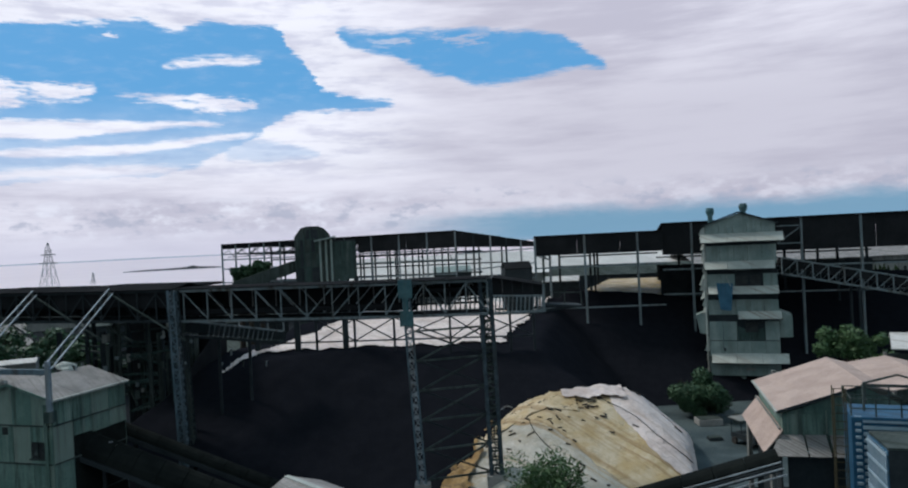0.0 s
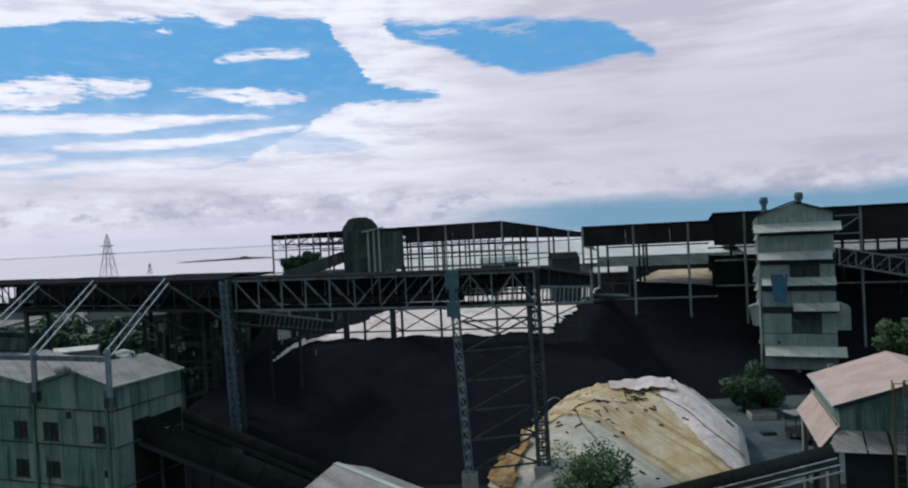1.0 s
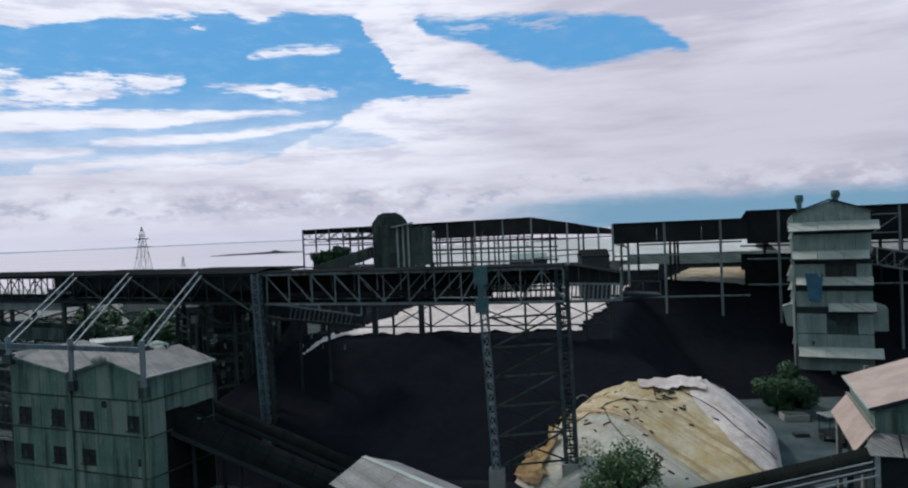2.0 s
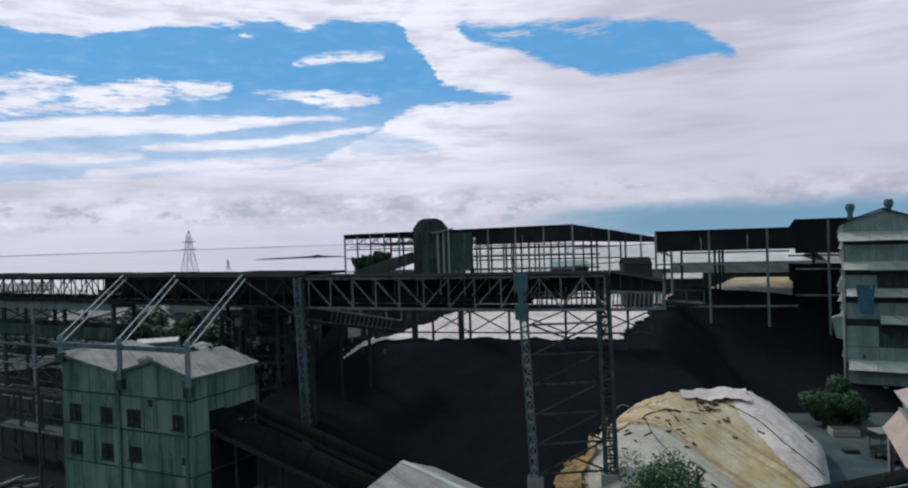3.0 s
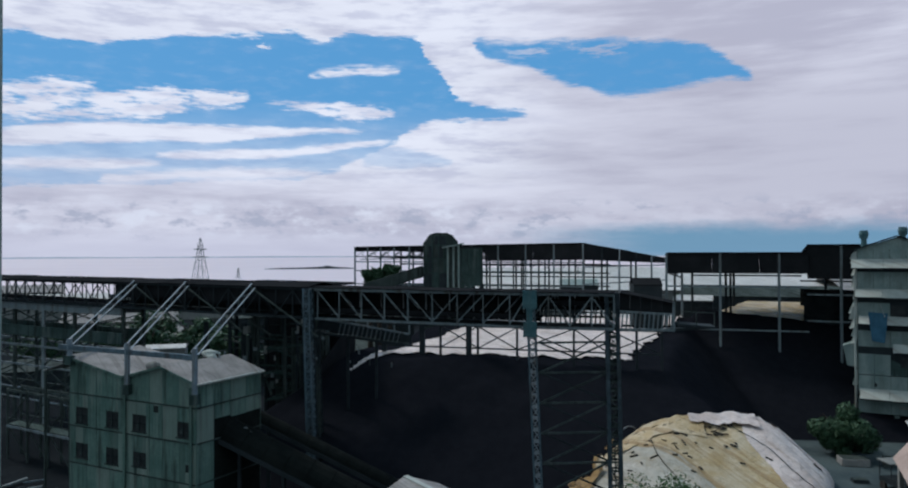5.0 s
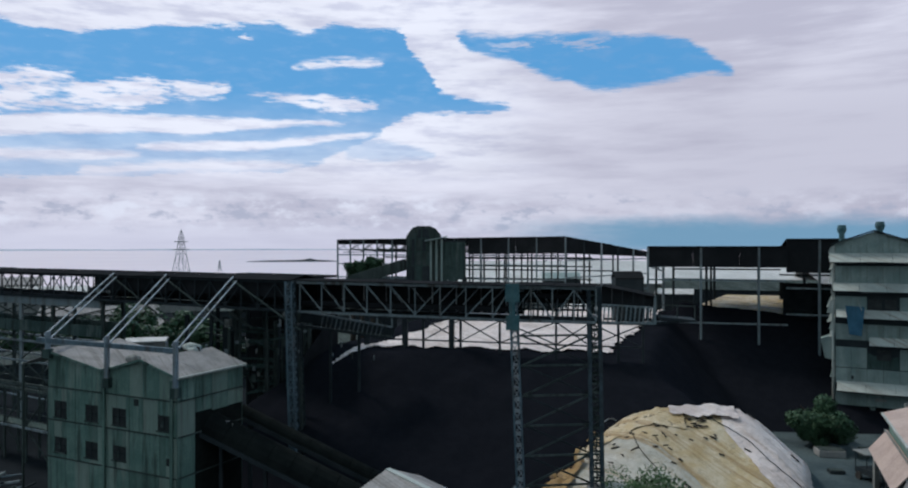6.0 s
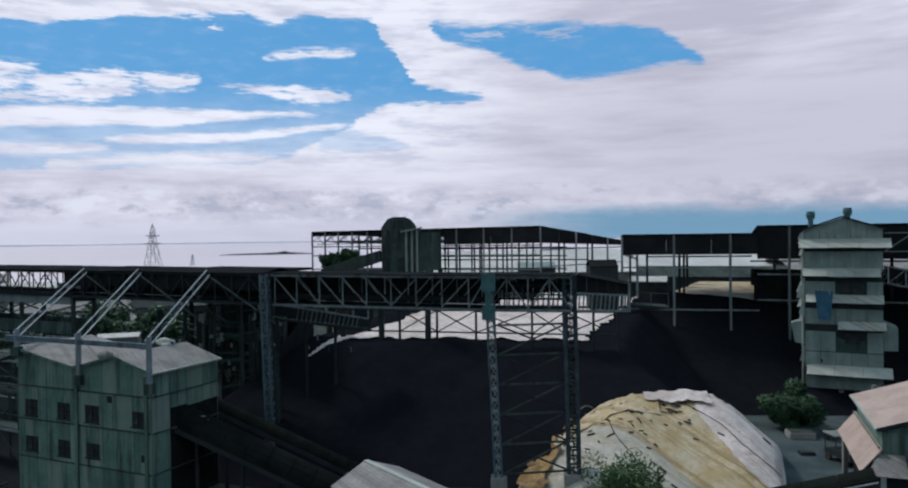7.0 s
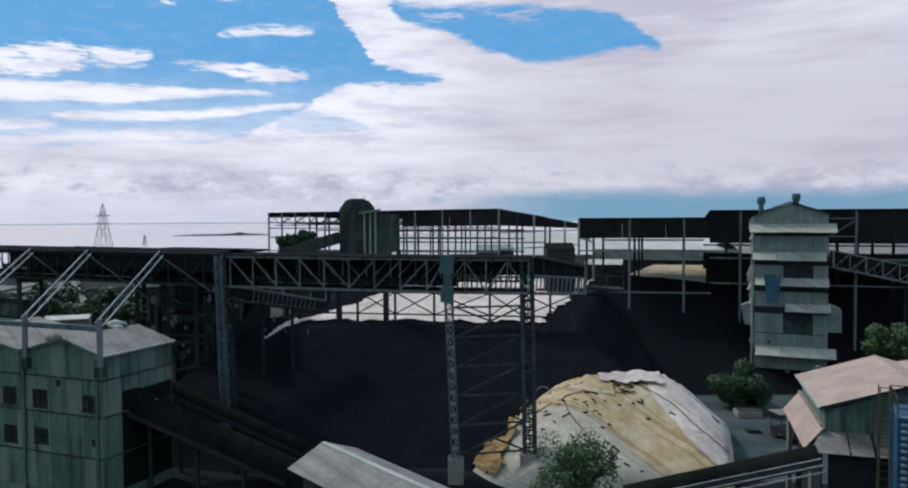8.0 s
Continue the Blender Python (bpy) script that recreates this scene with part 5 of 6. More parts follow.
    # blue sheet hung over the third floor
    slab("blue_sheet", [f(TX0 + 1.9, 12.9, 1.45), f(TX0 + 3.6, 12.7, 1.55), f(TX0 + 4.0, 16.7, 1.35), f(TX0 + 1.4, 16.8, 1.35)], 0.06, M["blue_sheet"], t, "faded blue sheet")
    bar("stick", f(TX0 + 3.6, 16.2, 1.5), f(TX0 + 3.0, 17.9, 1.5), 0.09, 0.09, M["awning"], t)
    # dark openings of the upper floors
    for x0, x1, z0, z1 in ((TX0 + 4.4, TX0 + 6.3, 16.3, 17.7), (TX0 + 6.7, TX0 + 8.2, 16.3, 17.7), (TX0 + 5.6, TX0 + 7.5, 9.4, 10.8), (TX0 + 2.2, TX0 + 2.5, 6.6, 7.1)):
        slab("opening", [f(x0, z0, 0.14), f(x1, z0, 0.14), f(x1, z1, 0.14), f(x0, z1, 0.14)], 0.03, M["window"], t)
    # roof ventilators
    for x, z, y in ((TX0 + 0.9, 26.2, TY + 1.2), (TX0 + 6.1, 26.6, TY + 1.0)):
        vent = bmesh.new()
        for r0, r1, h0, h1 in ((0.36, 0.36, -2.2, 0.9), (0.5, 0.62, 0.9, 1.5), (0.62, 0.5, 1.5, 2.0)):
            bmesh.ops.create_cone(vent, cap_ends=True, segments=14, radius1=r0, radius2=r1, depth=h1 - h0, matrix=Matrix.Translation(W(x, y, z - 0.3 + (h0 + h1) / 2)))
        part("ventilator", vent, M["blue_green"], t, "blue-grey cylindrical roof ventilator")


tower_building()

# conveyor truss coming down to the tower from the right
t = thing("inclined_conveyor", (49, 111, 0), "dark inclined conveyor truss leading up into the tower", "conveyor")
A, B = Vector((49.5, 110.6, 19.9)), Vector((78, 102.0, 13.6))
dn = Vector((0, 0, -2.4))
n = 14
for off in (Vector((0, 0, 0)), Vector((0, 2.4, 0))):
    bar("top_chord", A + off, B + off, 0.22, 0.25, M["steel"], t)
    bar("bottom_chord", A + off + dn, B + off + dn, 0.22, 0.25, M["steel"], t)
    for i in range(n + 1):
        p = A.lerp(B, i / n) + off
        bar("vertical", p, p + dn, 0.16, 0.16, M["steel"], t)
        if i < n:
            q = A.lerp(B, (i + 1) / n) + off
            bar("diagonal", p + dn, q, 0.12, 0.12, M["steel"], t)
bar("belt_cover", A + Vector((0, 1.2, -0.6)), B + Vector((0, 1.2, -0.6)), 1.8, 1.2, M["blackroof"], t)
for s in (0.35, 0.7):
    p = A.lerp(B, s)
    for off in (0, 2.4):
        bar("leg", (p.x, p.y + off, 0), (p.x, p.y + off, p.z - 2.4), 0.3, 0.3, M["dark"], t)

# ---------------------------------------------------------------- house with the faded red roof
def red_house():
    t = thing("workshop_house", (25, 57, 0), "raised workshop with a faded salmon roof and lean-to awnings", "house")
    d = Vector((23.1, 53.2, 0))
    back = Vector((2.5, 10.0, 0)).normalized()
    rt = Vector((back.y, -back.x, 0))
    L, W = 11.0, 5.8
    P = lambda r, b, z: d + rt * r + back * b + Vector((0, 0, z))
    verts = [P(0.25, 0.25, 8.4), P(9.6, 0.25, 8.4), P(9.6, L - 0.3, 8.4), P(0.25, L - 0.3, 8.4), P(0.25, 0.25, 11.2), P(9.6, 0.25, 11.2), P(9.6, L - 0.3, 11.2), P(0.25, L - 0.3, 11.2)]
    piece("body", verts, BOX, M["sheet"], t)
    slab("gable", [P(0.3, 0.2, 11.1), P(9.5, 0.2, 11.1), P(W, 0.2, 13.1)], 0.1, M["sheet"], t)
    n = 5
    for i in range(n):
        b0, b1 = -0.3 + (L + 0.5) * i / n, -0.3 + (L + 0.5) * (i + 1) / n - 0.02
        slab("roof_sheet", [P(-0.15, b0, 11.4), P(W, b0, 13.4), P(W, b1, 13.4), P(-0.15, b1, 11.4)], 0.07, M["salmon"], t)
        for (ra, za), (rb, zb) in (((W, 13.4), (7.4, 12.95)), ((7.4, 12.95), (10.4, 13.5)), ((10.4, 13.5), (14.2, 12.5))):
            slab("roof_sheet", [P(ra, b0, za), P(rb - 0.01, b0, zb), P(rb - 0.01, b1, zb), P(ra, b1, za)], 0.07, M["salmon"], t)
        # lean-to on the left side
        slab("lean_to_sheet", [P(-1.15, b0 + 0.2, 8.3), P(0.2, b0 + 0.2, 10.0), P(0.2, b1 + 0.2, 10.0), P(-1.15, b1 + 0.2, 8.3)], 0.06, M["salmon"], t)
    for i in range(3):
        r0, r1 = 0.1 + 4.9 * i / 3, 0.1 + 4.6 * (i + 1) / 3 - 0.02
        slab("lean_to_sheet", [P(r0 - (1.1 if i == 0 else 0), -1.35, 8.45), P(r1, -1.35, 8.45), P(r1, 0.2, 9.6), P(r0, 0.2, 9.6)], 0.06, M["roof"], t)
    for i in range(7):
        bar("rib", P(0.6 + i * 0.65, 0.18, 9.7), P(0.6 + i * 0.65, 0.18, 11.4), 0.07, 0.05, M["sheet"], t)
    bar("gutter", P(-0.2, -0.3, 11.35), P(-0.2, L + 0.2, 11.35), 0.14, 0.14, M["awning"], t)
    bar("barge_board", P(-0.15, -0.32, 11.35), P(W, -0.32, 13.33), 0.06, 0.2, M["dark"], t)
    bar("flashing", P(0.0, 0.1, 10.05), P(0.0, L, 10.05), 0.1, 0.12, M["wall"], t)
    for r, b in ((-0.7, -0.9), (4.4, -0.9), (-0.7, L - 0.4), (4.6, 5)):
        bar("leg", P(r, b, 0), P(r, b, 8.4), 0.35, 0.35, M["wall"], t)
    # the open storey's shade is painted in with two dark sheets
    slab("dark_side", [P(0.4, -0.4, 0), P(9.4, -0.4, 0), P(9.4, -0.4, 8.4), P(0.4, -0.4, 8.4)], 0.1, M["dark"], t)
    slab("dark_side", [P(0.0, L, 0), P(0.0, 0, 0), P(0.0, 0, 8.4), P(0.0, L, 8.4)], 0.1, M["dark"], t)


red_house()

# blue tank with railings and scaffold
t = thing("blue_tank", (27, 46, 0), "blue corrugated steel tank with a railed top", "tank")
q0, qr, qb = Vector((24.7, 46.3, 0)), Vector((0.93, -0.36, 0)), Vector((0.36, 0.93, 0))
Q = lambda r, b, z: q0 + qr * r + qb * b + Vector((0, 0, z))
piece("body", [Q(0, 0, 0), Q(7, 0, 0), Q(7, 4, 0), Q(0, 4, 0), Q(0, 0, 12.5), Q(7, 0, 12.5), Q(7, 4, 12.5), Q(0, 4, 12.5)], BOX, M["blue"], t)
for i in range(28):
    bar("rib", Q(0.62, -0.08, 1.0 + i * 0.42), Q(7, -0.08, 1.0 + i * 0.42), 0.16, 0.2, M["whiteblue"], t)
    bar("corner_tick", Q(0.2, -0.1, 1.2 + i * 0.42), Q(0.52, -0.1, 1.2 + i * 0.42), 0.14, 0.16, M["whiteblue"], t)
bar("corner_post", Q(0.57, -0.12, 0), Q(0.57, -0.12, 12.5), 0.1, 0.1, M["blue"], t)
bar("top_rim", Q(-0.05, -0.08, 12.5), Q(7, -0.08, 12.5), 0.25, 0.18, M["blue"], t)
for z in (13.1, 13.7):
    bar("handrail", Q(0, 0, z), Q(7, 0, z), 0.06, 0.06, M["dim"], t)
    bar("handrail", Q(0, 4, z), Q(7, 4, z), 0.06, 0.06, M["dim"], t)
    bar("handrail", Q(0, 0, z), Q(0, 4, z), 0.06, 0.06, M["dim"], t)
for r in (0, 1.4, 2.8, 4.2, 5.6, 7):
    bar("stanchion", Q(r, 0, 12.5), Q(r, 0, 13.7), 0.07, 0.07, M["dim"], t)
    bar("stanchion", Q(r, 4, 12.5), Q(r, 4, 13.7), 0.07, 0.07, M["dim"], t)
for r in (1.0, 5.0):
    bar("canopy_post", Q(r, 2.0, 12.5), Q(r, 2.0, 14.3), 0.12, 0.12, M["dim"], t)
bar("canopy_tie", Q(1.0, 2.0, 14.2), Q(5.0, 2.0, 14.2), 0.12, 0.12, M["dim"], t)
bar("canopy_rafter", Q(1.0, 2.0, 14.3), Q(3.0, 2.0, 14.9), 0.12, 0.12, M["dim"], t)
bar("canopy_rafter", Q(3.0, 2.0, 14.9), Q(5.0, 2.0, 14.3), 0.12, 0.12, M["dim"], t)
t = thing("ladder_scaffold", (23.4, 47.5, 0), "weathered yellow ladder scaffold beside the tank", "scaffold")
for r, b in ((-0.9, 0.6), (-0.2, 0.6), (-0.9, 1.6), (-0.2, 1.6)):
    bar("upright", Q(r, b, 0), Q(r, b, 14.2), 0.06, 0.06, M["yellow"], t)
for i in range(24):
    bar("rung", Q(-0.95, 0.6, 2.0 + i * 0.53), Q(-0.15, 0.6, 2.0 + i * 0.53), 0.05, 0.05, M["yellow"], t)
t = thing("blue_container", (27, 44, 0), "blue and white slatted steel container", "container")
F0, N0, cr = Vector((24.3, 43.7, 0)), Vector((23.4, 40.2, 0)), Vector((0.97, -0.25, 0)) * 5
up = Vector((0, 0, 1))
base = [N0, N0 + cr, F0 + cr, F0]
nrm = Vector((-0.97, 0.25, 0))
piece("body", [p for p in base] + [p + up * 12.2 for p in base], BOX, M["dark"], t)
slab("slatted_side", [F0 + nrm * 0.02, N0 + nrm * 0.02, N0 + nrm * 0.02 + up * 12.2, F0 + nrm * 0.02 + up * 12.2], 0.015, M["blue"], t, "blue slatted side")
for i in range(9):
    p = F0.lerp(N0, (i + 0.5) / 9) + nrm * 0.05
    bar("slat", p + up * 8.5, p + up * 12.1, 0.16, 0.08, M["whiteblue"], t)
for z in (9.2, 10.1, 11.0, 11.9):
    bar("band", F0 + nrm * 0.1 + up * z, N0 + nrm * 0.1 + up * z, 0.06, 0.14, M["whiteblue"], t)
slab("lid", [p + up * 12.35 for p in base], 0.12, M["dim"], t)


# ---------------------------------------------------------------- covered belt conveyors
def covered_belt(p, q, r, label, mat, rails=0):
    t = thing("belt_conveyor", (*p[:2], 0), label, "conveyor", "belt conveyors")
    p, q = Vector(p), Vector(q)
    d = (q - p).normalized()
    side = d.cross(Vector((0, 0, 1))).normalized()
    up = side.cross(d)
    n = max(3, int((q - p).length / 2.2))
    for i in range(n):
        a, b = p.lerp(q, i / n), p.lerp(q, (i + 1) / n) - d * 0.04
        ring = [(math.cos(k * math.pi / 8), math.sin(k * math.pi / 8)) for k in range(9)]
        v = [a + side * r * c + up * r * s for c, s in ring] + [b + side * r * c + up * r * s for c, s in ring]
        f = [(k, k + 1, k + 10, k + 9) for k in range(8)] + [tuple(range(8, -1, -1)), tuple(range(9, 18)), (0, 9, 17, 8)]
        piece("hood", v, f, mat, t, smooth=False)
    bar("frame", p - up * 0.25, q - up * 0.25, 2 * r + 0.2, 0.4, M["dark"], t)
    for i in range(rails):
        o = side * -(r + 0.35 + 0.45 * i) + up * (0.25 - 0.3 * i)
        bar("rail", p + o, q + o, 0.09, 0.09, M["pale"], t)
    for s in (0.1, 0.4, 0.7, 0.95):
        c = p.lerp(q, s)
        if c.z > 1.5:
            bar("leg", (c.x, c.y, 0), (c.x, c.y, c.z - 0.3), 0.3, 0.3, M["dark"], t)
    return t


covered_belt((-33.4, 64.6, 7.9), (-19.5, 66.4, 1.0), 1.65, "black hooded belt conveyor coming down from the building", M["belt"])
covered_belt((-33.2, 69.8, 8.6), (-14.5, 69.0, 0.8), 0.8, "black hooded belt conveyor beside the coal heap", M["belt"])
covered_belt((21.9, 50.6, 8.6), (9.5, 54.3, 4.2), 0.85, "dark belt conveyor with pale side rails running up to the workshop", M["belt"], 3)

t = thing("loose_plank", (-31, 64.6, 0), "short pale plank lying on the belt conveyor", "plank")
bar("board", (-31.6, 64.4, 8.70), (-30.5, 64.55, 8.15), 0.25, 0.06, M["awning"], t)
bar("batten", (-31.3, 64.3, 8.62), (-31.1, 64.6, 8.55), 0.08, 0.05, M["pale"], t)

# pitched roof of the low gallery in the foreground
t = thing("gallery_hut", (-8, 42, 0), "low hut with a pale grey pitched sheet roof", "hut")
h0, h1 = Vector((-10.8, 44.0, 11.2)), Vector((-2.6, 37.2, 10.5))
hd = (h1 - h0).normalized()
hs = Vector((-hd.y, hd.x, 0)).normalized()
for i in range(3):
    a, b = h0.lerp(h1, i / 3), h0.lerp(h1, (i + 1) / 3) - hd * 0.02
    for s in (1, -1):
        c = [a, b, b + hs * s * 2.6 - Vector((0, 0, 1.0)), a + hs * s * 2.6 - Vector((0, 0, 1.0))]
        slab("roof_sheet", c if s < 0 else c[::-1], 0.06, M["roof"], t)
bar("ridge_cap", h0 + Vector((0, 0, 0.03)), h1 + Vector((0, 0, 0.03)), 0.35, 0.06, M["awning"], t)
w = [h0 + hs * 1.5, h0 - hs * 1.5, h1 - hs * 1.5, h1 + hs * 1.5]
piece("walls", [Vector((p.x, p.y, 0)) for p in w] + [Vector((p.x, p.y, p.z - 1.2)) for p in w], BOX, M["dark"], t)
slab("gable", [h0 - Vector((0, 0, 0.1)), h0 + hs * 1.5 - Vector((0, 0, 1.15)), h0 - hs * 1.5 - Vector((0, 0, 1.15))], 0.08, M["sheet"], t)

# ---------------------------------------------------------------- yard
slab("yard_slab", [(22, 70, 0.06), (62, 66, 0.06), (62, 112, 0.06), (26, 109, 0.06)], 0.05, M["yard"])
tagged(bpy.data.objects["yard_slab"], "worn grey-green concrete yard", "pavement", kind="structure")

# parked cart and odd loads on the yard
t = thing("parked_cart", (33, 82, 0), "small dark flatbed cart with a grey canopy parked on the yard", "cart")
K = lambda a, b, z: Vector((32.2 + a * 0.95 - b * 0.3, 80.6 + a * 0.3 + b * 0.95, z))
piece("bed", [K(0, 0, 0.7), K(2.4, 0, 0.7), K(2.4, 4, 0.7), K(0, 4, 0.7), K(0, 0, 1.5), K(2.4, 0, 1.5), K(2.4, 4, 1.2), K(0, 4, 1.2)], BOX, M["dark"], t)
slab("canopy", [K(-0.1, 2.2, 2.9), K(2.5, 2.2, 2.9), K(2.5, 4.2, 3.0), K(-0.1, 4.2, 3.0)], 0.1, M["wall"], t, "pale canopy sheet")
slab("tailboard", [K(1.7, -0.06, 0.6), K(2.4, -0.06, 0.6), K(2.4, -0.06, 1.9), K(1.7, -0.06, 1.9)], 0.08, M["wall"], t, "pale tailboard")
for a, b in ((0.1, 2.3), (2.3, 2.3), (0.1, 4.0), (2.3, 4.0)):
    bar("canopy_post", K(a, b, 1.1), K(a, b, 2.9), 0.08, 0.08, M["dark"], t)
for a, b in ((-0.05, 0.7), (2.25, 0.7), (-0.05, 3.3), (2.25, 3.3)):
    wheel = bmesh.new()
    bmesh.ops.create_cone(wheel, cap_ends=True, segments=16, radius1=0.42, radius2=0.42, depth=0.26,
                          matrix=Matrix.Translation(K(a, b, 0.43)) @ Matrix.Rotation(radians(17), 4, "Z") @ Matrix.Rotation(radians(90), 4, "Y"))
    part("wheel", wheel, M["rope"], t)
for x, y, w, h, m, lab in ((29.5, 85.5, 1.6, 0.35, "dark", "low dark crate lying on the yard"), (31.2, 92.5, 3.0, 0.8, "concrete", "low concrete block by the yard"), (35.2, 85.0, 1.4, 1.0, "wall", "pale scuffed box on the yard"),
                            (34.8, 92.0, 1.1, 1.2, "dim", "grimy steel drum box on the yard")):
    t = thing("yard_load", (x, y, 0), lab, "box", "yard loads")
    bm = bmesh.new()
    bmesh.ops.create_cube(bm, size=1.0)
    bmesh.ops.scale(bm, vec=(w, w * 0.7, h), verts=bm.verts)
    bmesh.ops.bevel(bm, geom=bm.edges[:], offset=0.06, segments=2, affect="EDGES")
    bmesh.ops.translate(bm, vec=(x, y, 0.06 + h / 2), verts=bm.verts)
    part("shell", bm, M[m], t)
    bar("lid", (x - w * 0.45, y, 0.08 + h), (x + w * 0.45, y, 0.08 + h), w * 0.6, 0.06, M["dim"], t)

# little white-roofed shed beyond the workshop
t = thing("small_shed", (43, 67, 0), "small shed with a clean white pitched roof", "shed")
for sgn in (-1, 1):
    c = [Vector((39.6, 67.0, 14.5)), Vector((48.0, 62.0, 14.5)), Vector((48.0 + sgn * 1.6, 62.0 + sgn * 2.9, 13.5)), Vector((39.6 + sgn * 1.6, 67.0 + sgn * 2.9, 13.5))]
    slab("roof_sheet", c if sgn < 0 else c[::-1], 0.08, M["whiteroof"], t)
for x, y in ((38.4, 64.6), (40.4, 69.2), (46.8, 60.0), (49.2, 64.4)):
    bar("post", (x, y, 0), (x, y, 12.4), 0.25, 0.25, M["wall"], t)
slab("wall_sheet", [(40.6, 69.4, 0), (49.4, 64.6, 0), (49.4, 64.6, 12.2), (40.6, 69.4, 12.2)], 0.1, M["dim"], t)

# white wall behind the workshop
t = thing("boundary_wall", (44, 92, 0), "stained pale boundary wall behind the trees", "wall")
for i in range(5):
    p = Vector((39.5 + 4.4 * i, 92.0 - 1.5 * i, 0))
    slab("panel", [p, p + Vector((4.3, -1.5, 0)), p + Vector((4.3, -1.5, 6.2)), p + Vector((0, 0, 6.2))], 0.25, M["wall"], t)
    bar("pier", p, p + Vector((0, 0, 6.6)), 0.45, 0.45, M["wall"], t)
bar("coping", (39.5, 92.0, 6.3), (61.2, 84.6, 6.3), 0.5, 0.16, M["concrete"], t)

# ---------------------------------------------------------------- trees
def leaf_cloud(rng, centre, radius, count, size, squash=0.8):
    verts, faces = [], []
    clumps = [(Vector((rng.gauss(0, 0.42), rng.gauss(0, 0.42), rng.gauss(0, 0.36) * squash)) * radius, rng.uniform(0.22, 0.5) * radius) for _ in range(22)]
    for i in range(count):
        c, r = rng.choice(clumps)
        d = Vector((rng.gauss(0, 1), rng.gauss(0, 1), rng.gauss(0, 1))).normalized()
        p = Vector(centre) + c + d * r * rng.uniform(0.6, 1.05)
        a = Vector((rng.gauss(0, 1), rng.gauss(0, 1), rng.gauss(0, 0.6))).normalized()
        b = a.cross(d).normalized() if a.cross(d).length > 0.01 else Vector((0, 0, 1))
        s = size * rng.uniform(0.6, 1.3)
        o = len(verts)
        verts += [p - a * s, p + b * s * 0.45, p + a * s, p - b * s * 0.45]
        faces.append((o, o + 1, o + 2, o + 3))
    return verts, faces


def tree(x, y, z, height, radius, count, size, label, seed, squash=0.8, leaf="leaf"):
    rng = random.Random(seed)
    t = thing("tree", (x, y, z), label, "tree", "trees")
    bm = bmesh.new()
    bmesh.ops.create_cone(bm, cap_ends=True, segments=9, radius1=height * 0.035 + 0.05, radius2=height * 0.012 + 0.02, depth=height * 0.75,
                          matrix=Matrix.Translation((x, y, z + height * 0.375)))
    part("trunk", bm, M["bark"], t, smooth=True)
    top = Vector((x, y, z + height * 0.6))
    for i in range(5):
        a = rng.uniform(0, 6.28)
        e = top + Vector((math.cos(a) * radius * 0.7, math.sin(a) * radius * 0.7, height * rng.uniform(0.05, 0.25)))
        bar("limb", top - Vector((0, 0, height * 0.15)), e, height * 0.012 + 0.03, height * 0.012 + 0.03, M["bark"], t)
    v, f = leaf_cloud(rng, (x, y, z + height - radius * squash), radius, count, size, squash)
    piece("crown", v, f, M[leaf], t)


tree(31.2, 96.5, 0, 5.9, 3.3, 14000, 0.24, "dark green bushy tree at the foot of the tower", 6, 0.95, leaf="leaf_d")
tree(33.6, 99.0, 0, 3.0, 1.9, 3000, 0.25, "dark green shrub by the yard", 8, leaf="leaf_d")
tree(6.9, 57.6, 0, 7.9, 3.5, 5200, 0.17, "leafy green treetop before the covered heap", 2)
tree(45.4, 84.0, 0, 12.4, 2.4, 5200, 0.28, "green tree standing behind the workshop", 3)
tree(50.0, 87.0, 0, 9.0, 2.4, 3000, 0.28, "green tree standing behind the workshop", 4)
for i, (x, y, h, r) in enumerate(((-84, 130, 12.5, 6), (-75, 138, 12, 5.5), (-66, 128, 11, 5), (-95, 150, 13, 7), (-58, 150, 10, 4.5), (-50, 122, 9, 4), (-106, 130, 11, 5),
                                  (47, 195, 13, 7), (57, 200, 13, 7), (66, 198, 12, 6), (-37.0, 131, 22.4, 1.5), (-35.0, 131, 22.6, 1.4), (-39.0, 132, 21.3, 1.3), (-70, 120, 10, 4.5), (-91, 128, 11.5, 5))):
    tree(x, y, 0, h, r, 1800, 0.55, "dark green tree among the far yards", 20 + i, leaf="leaf_d")

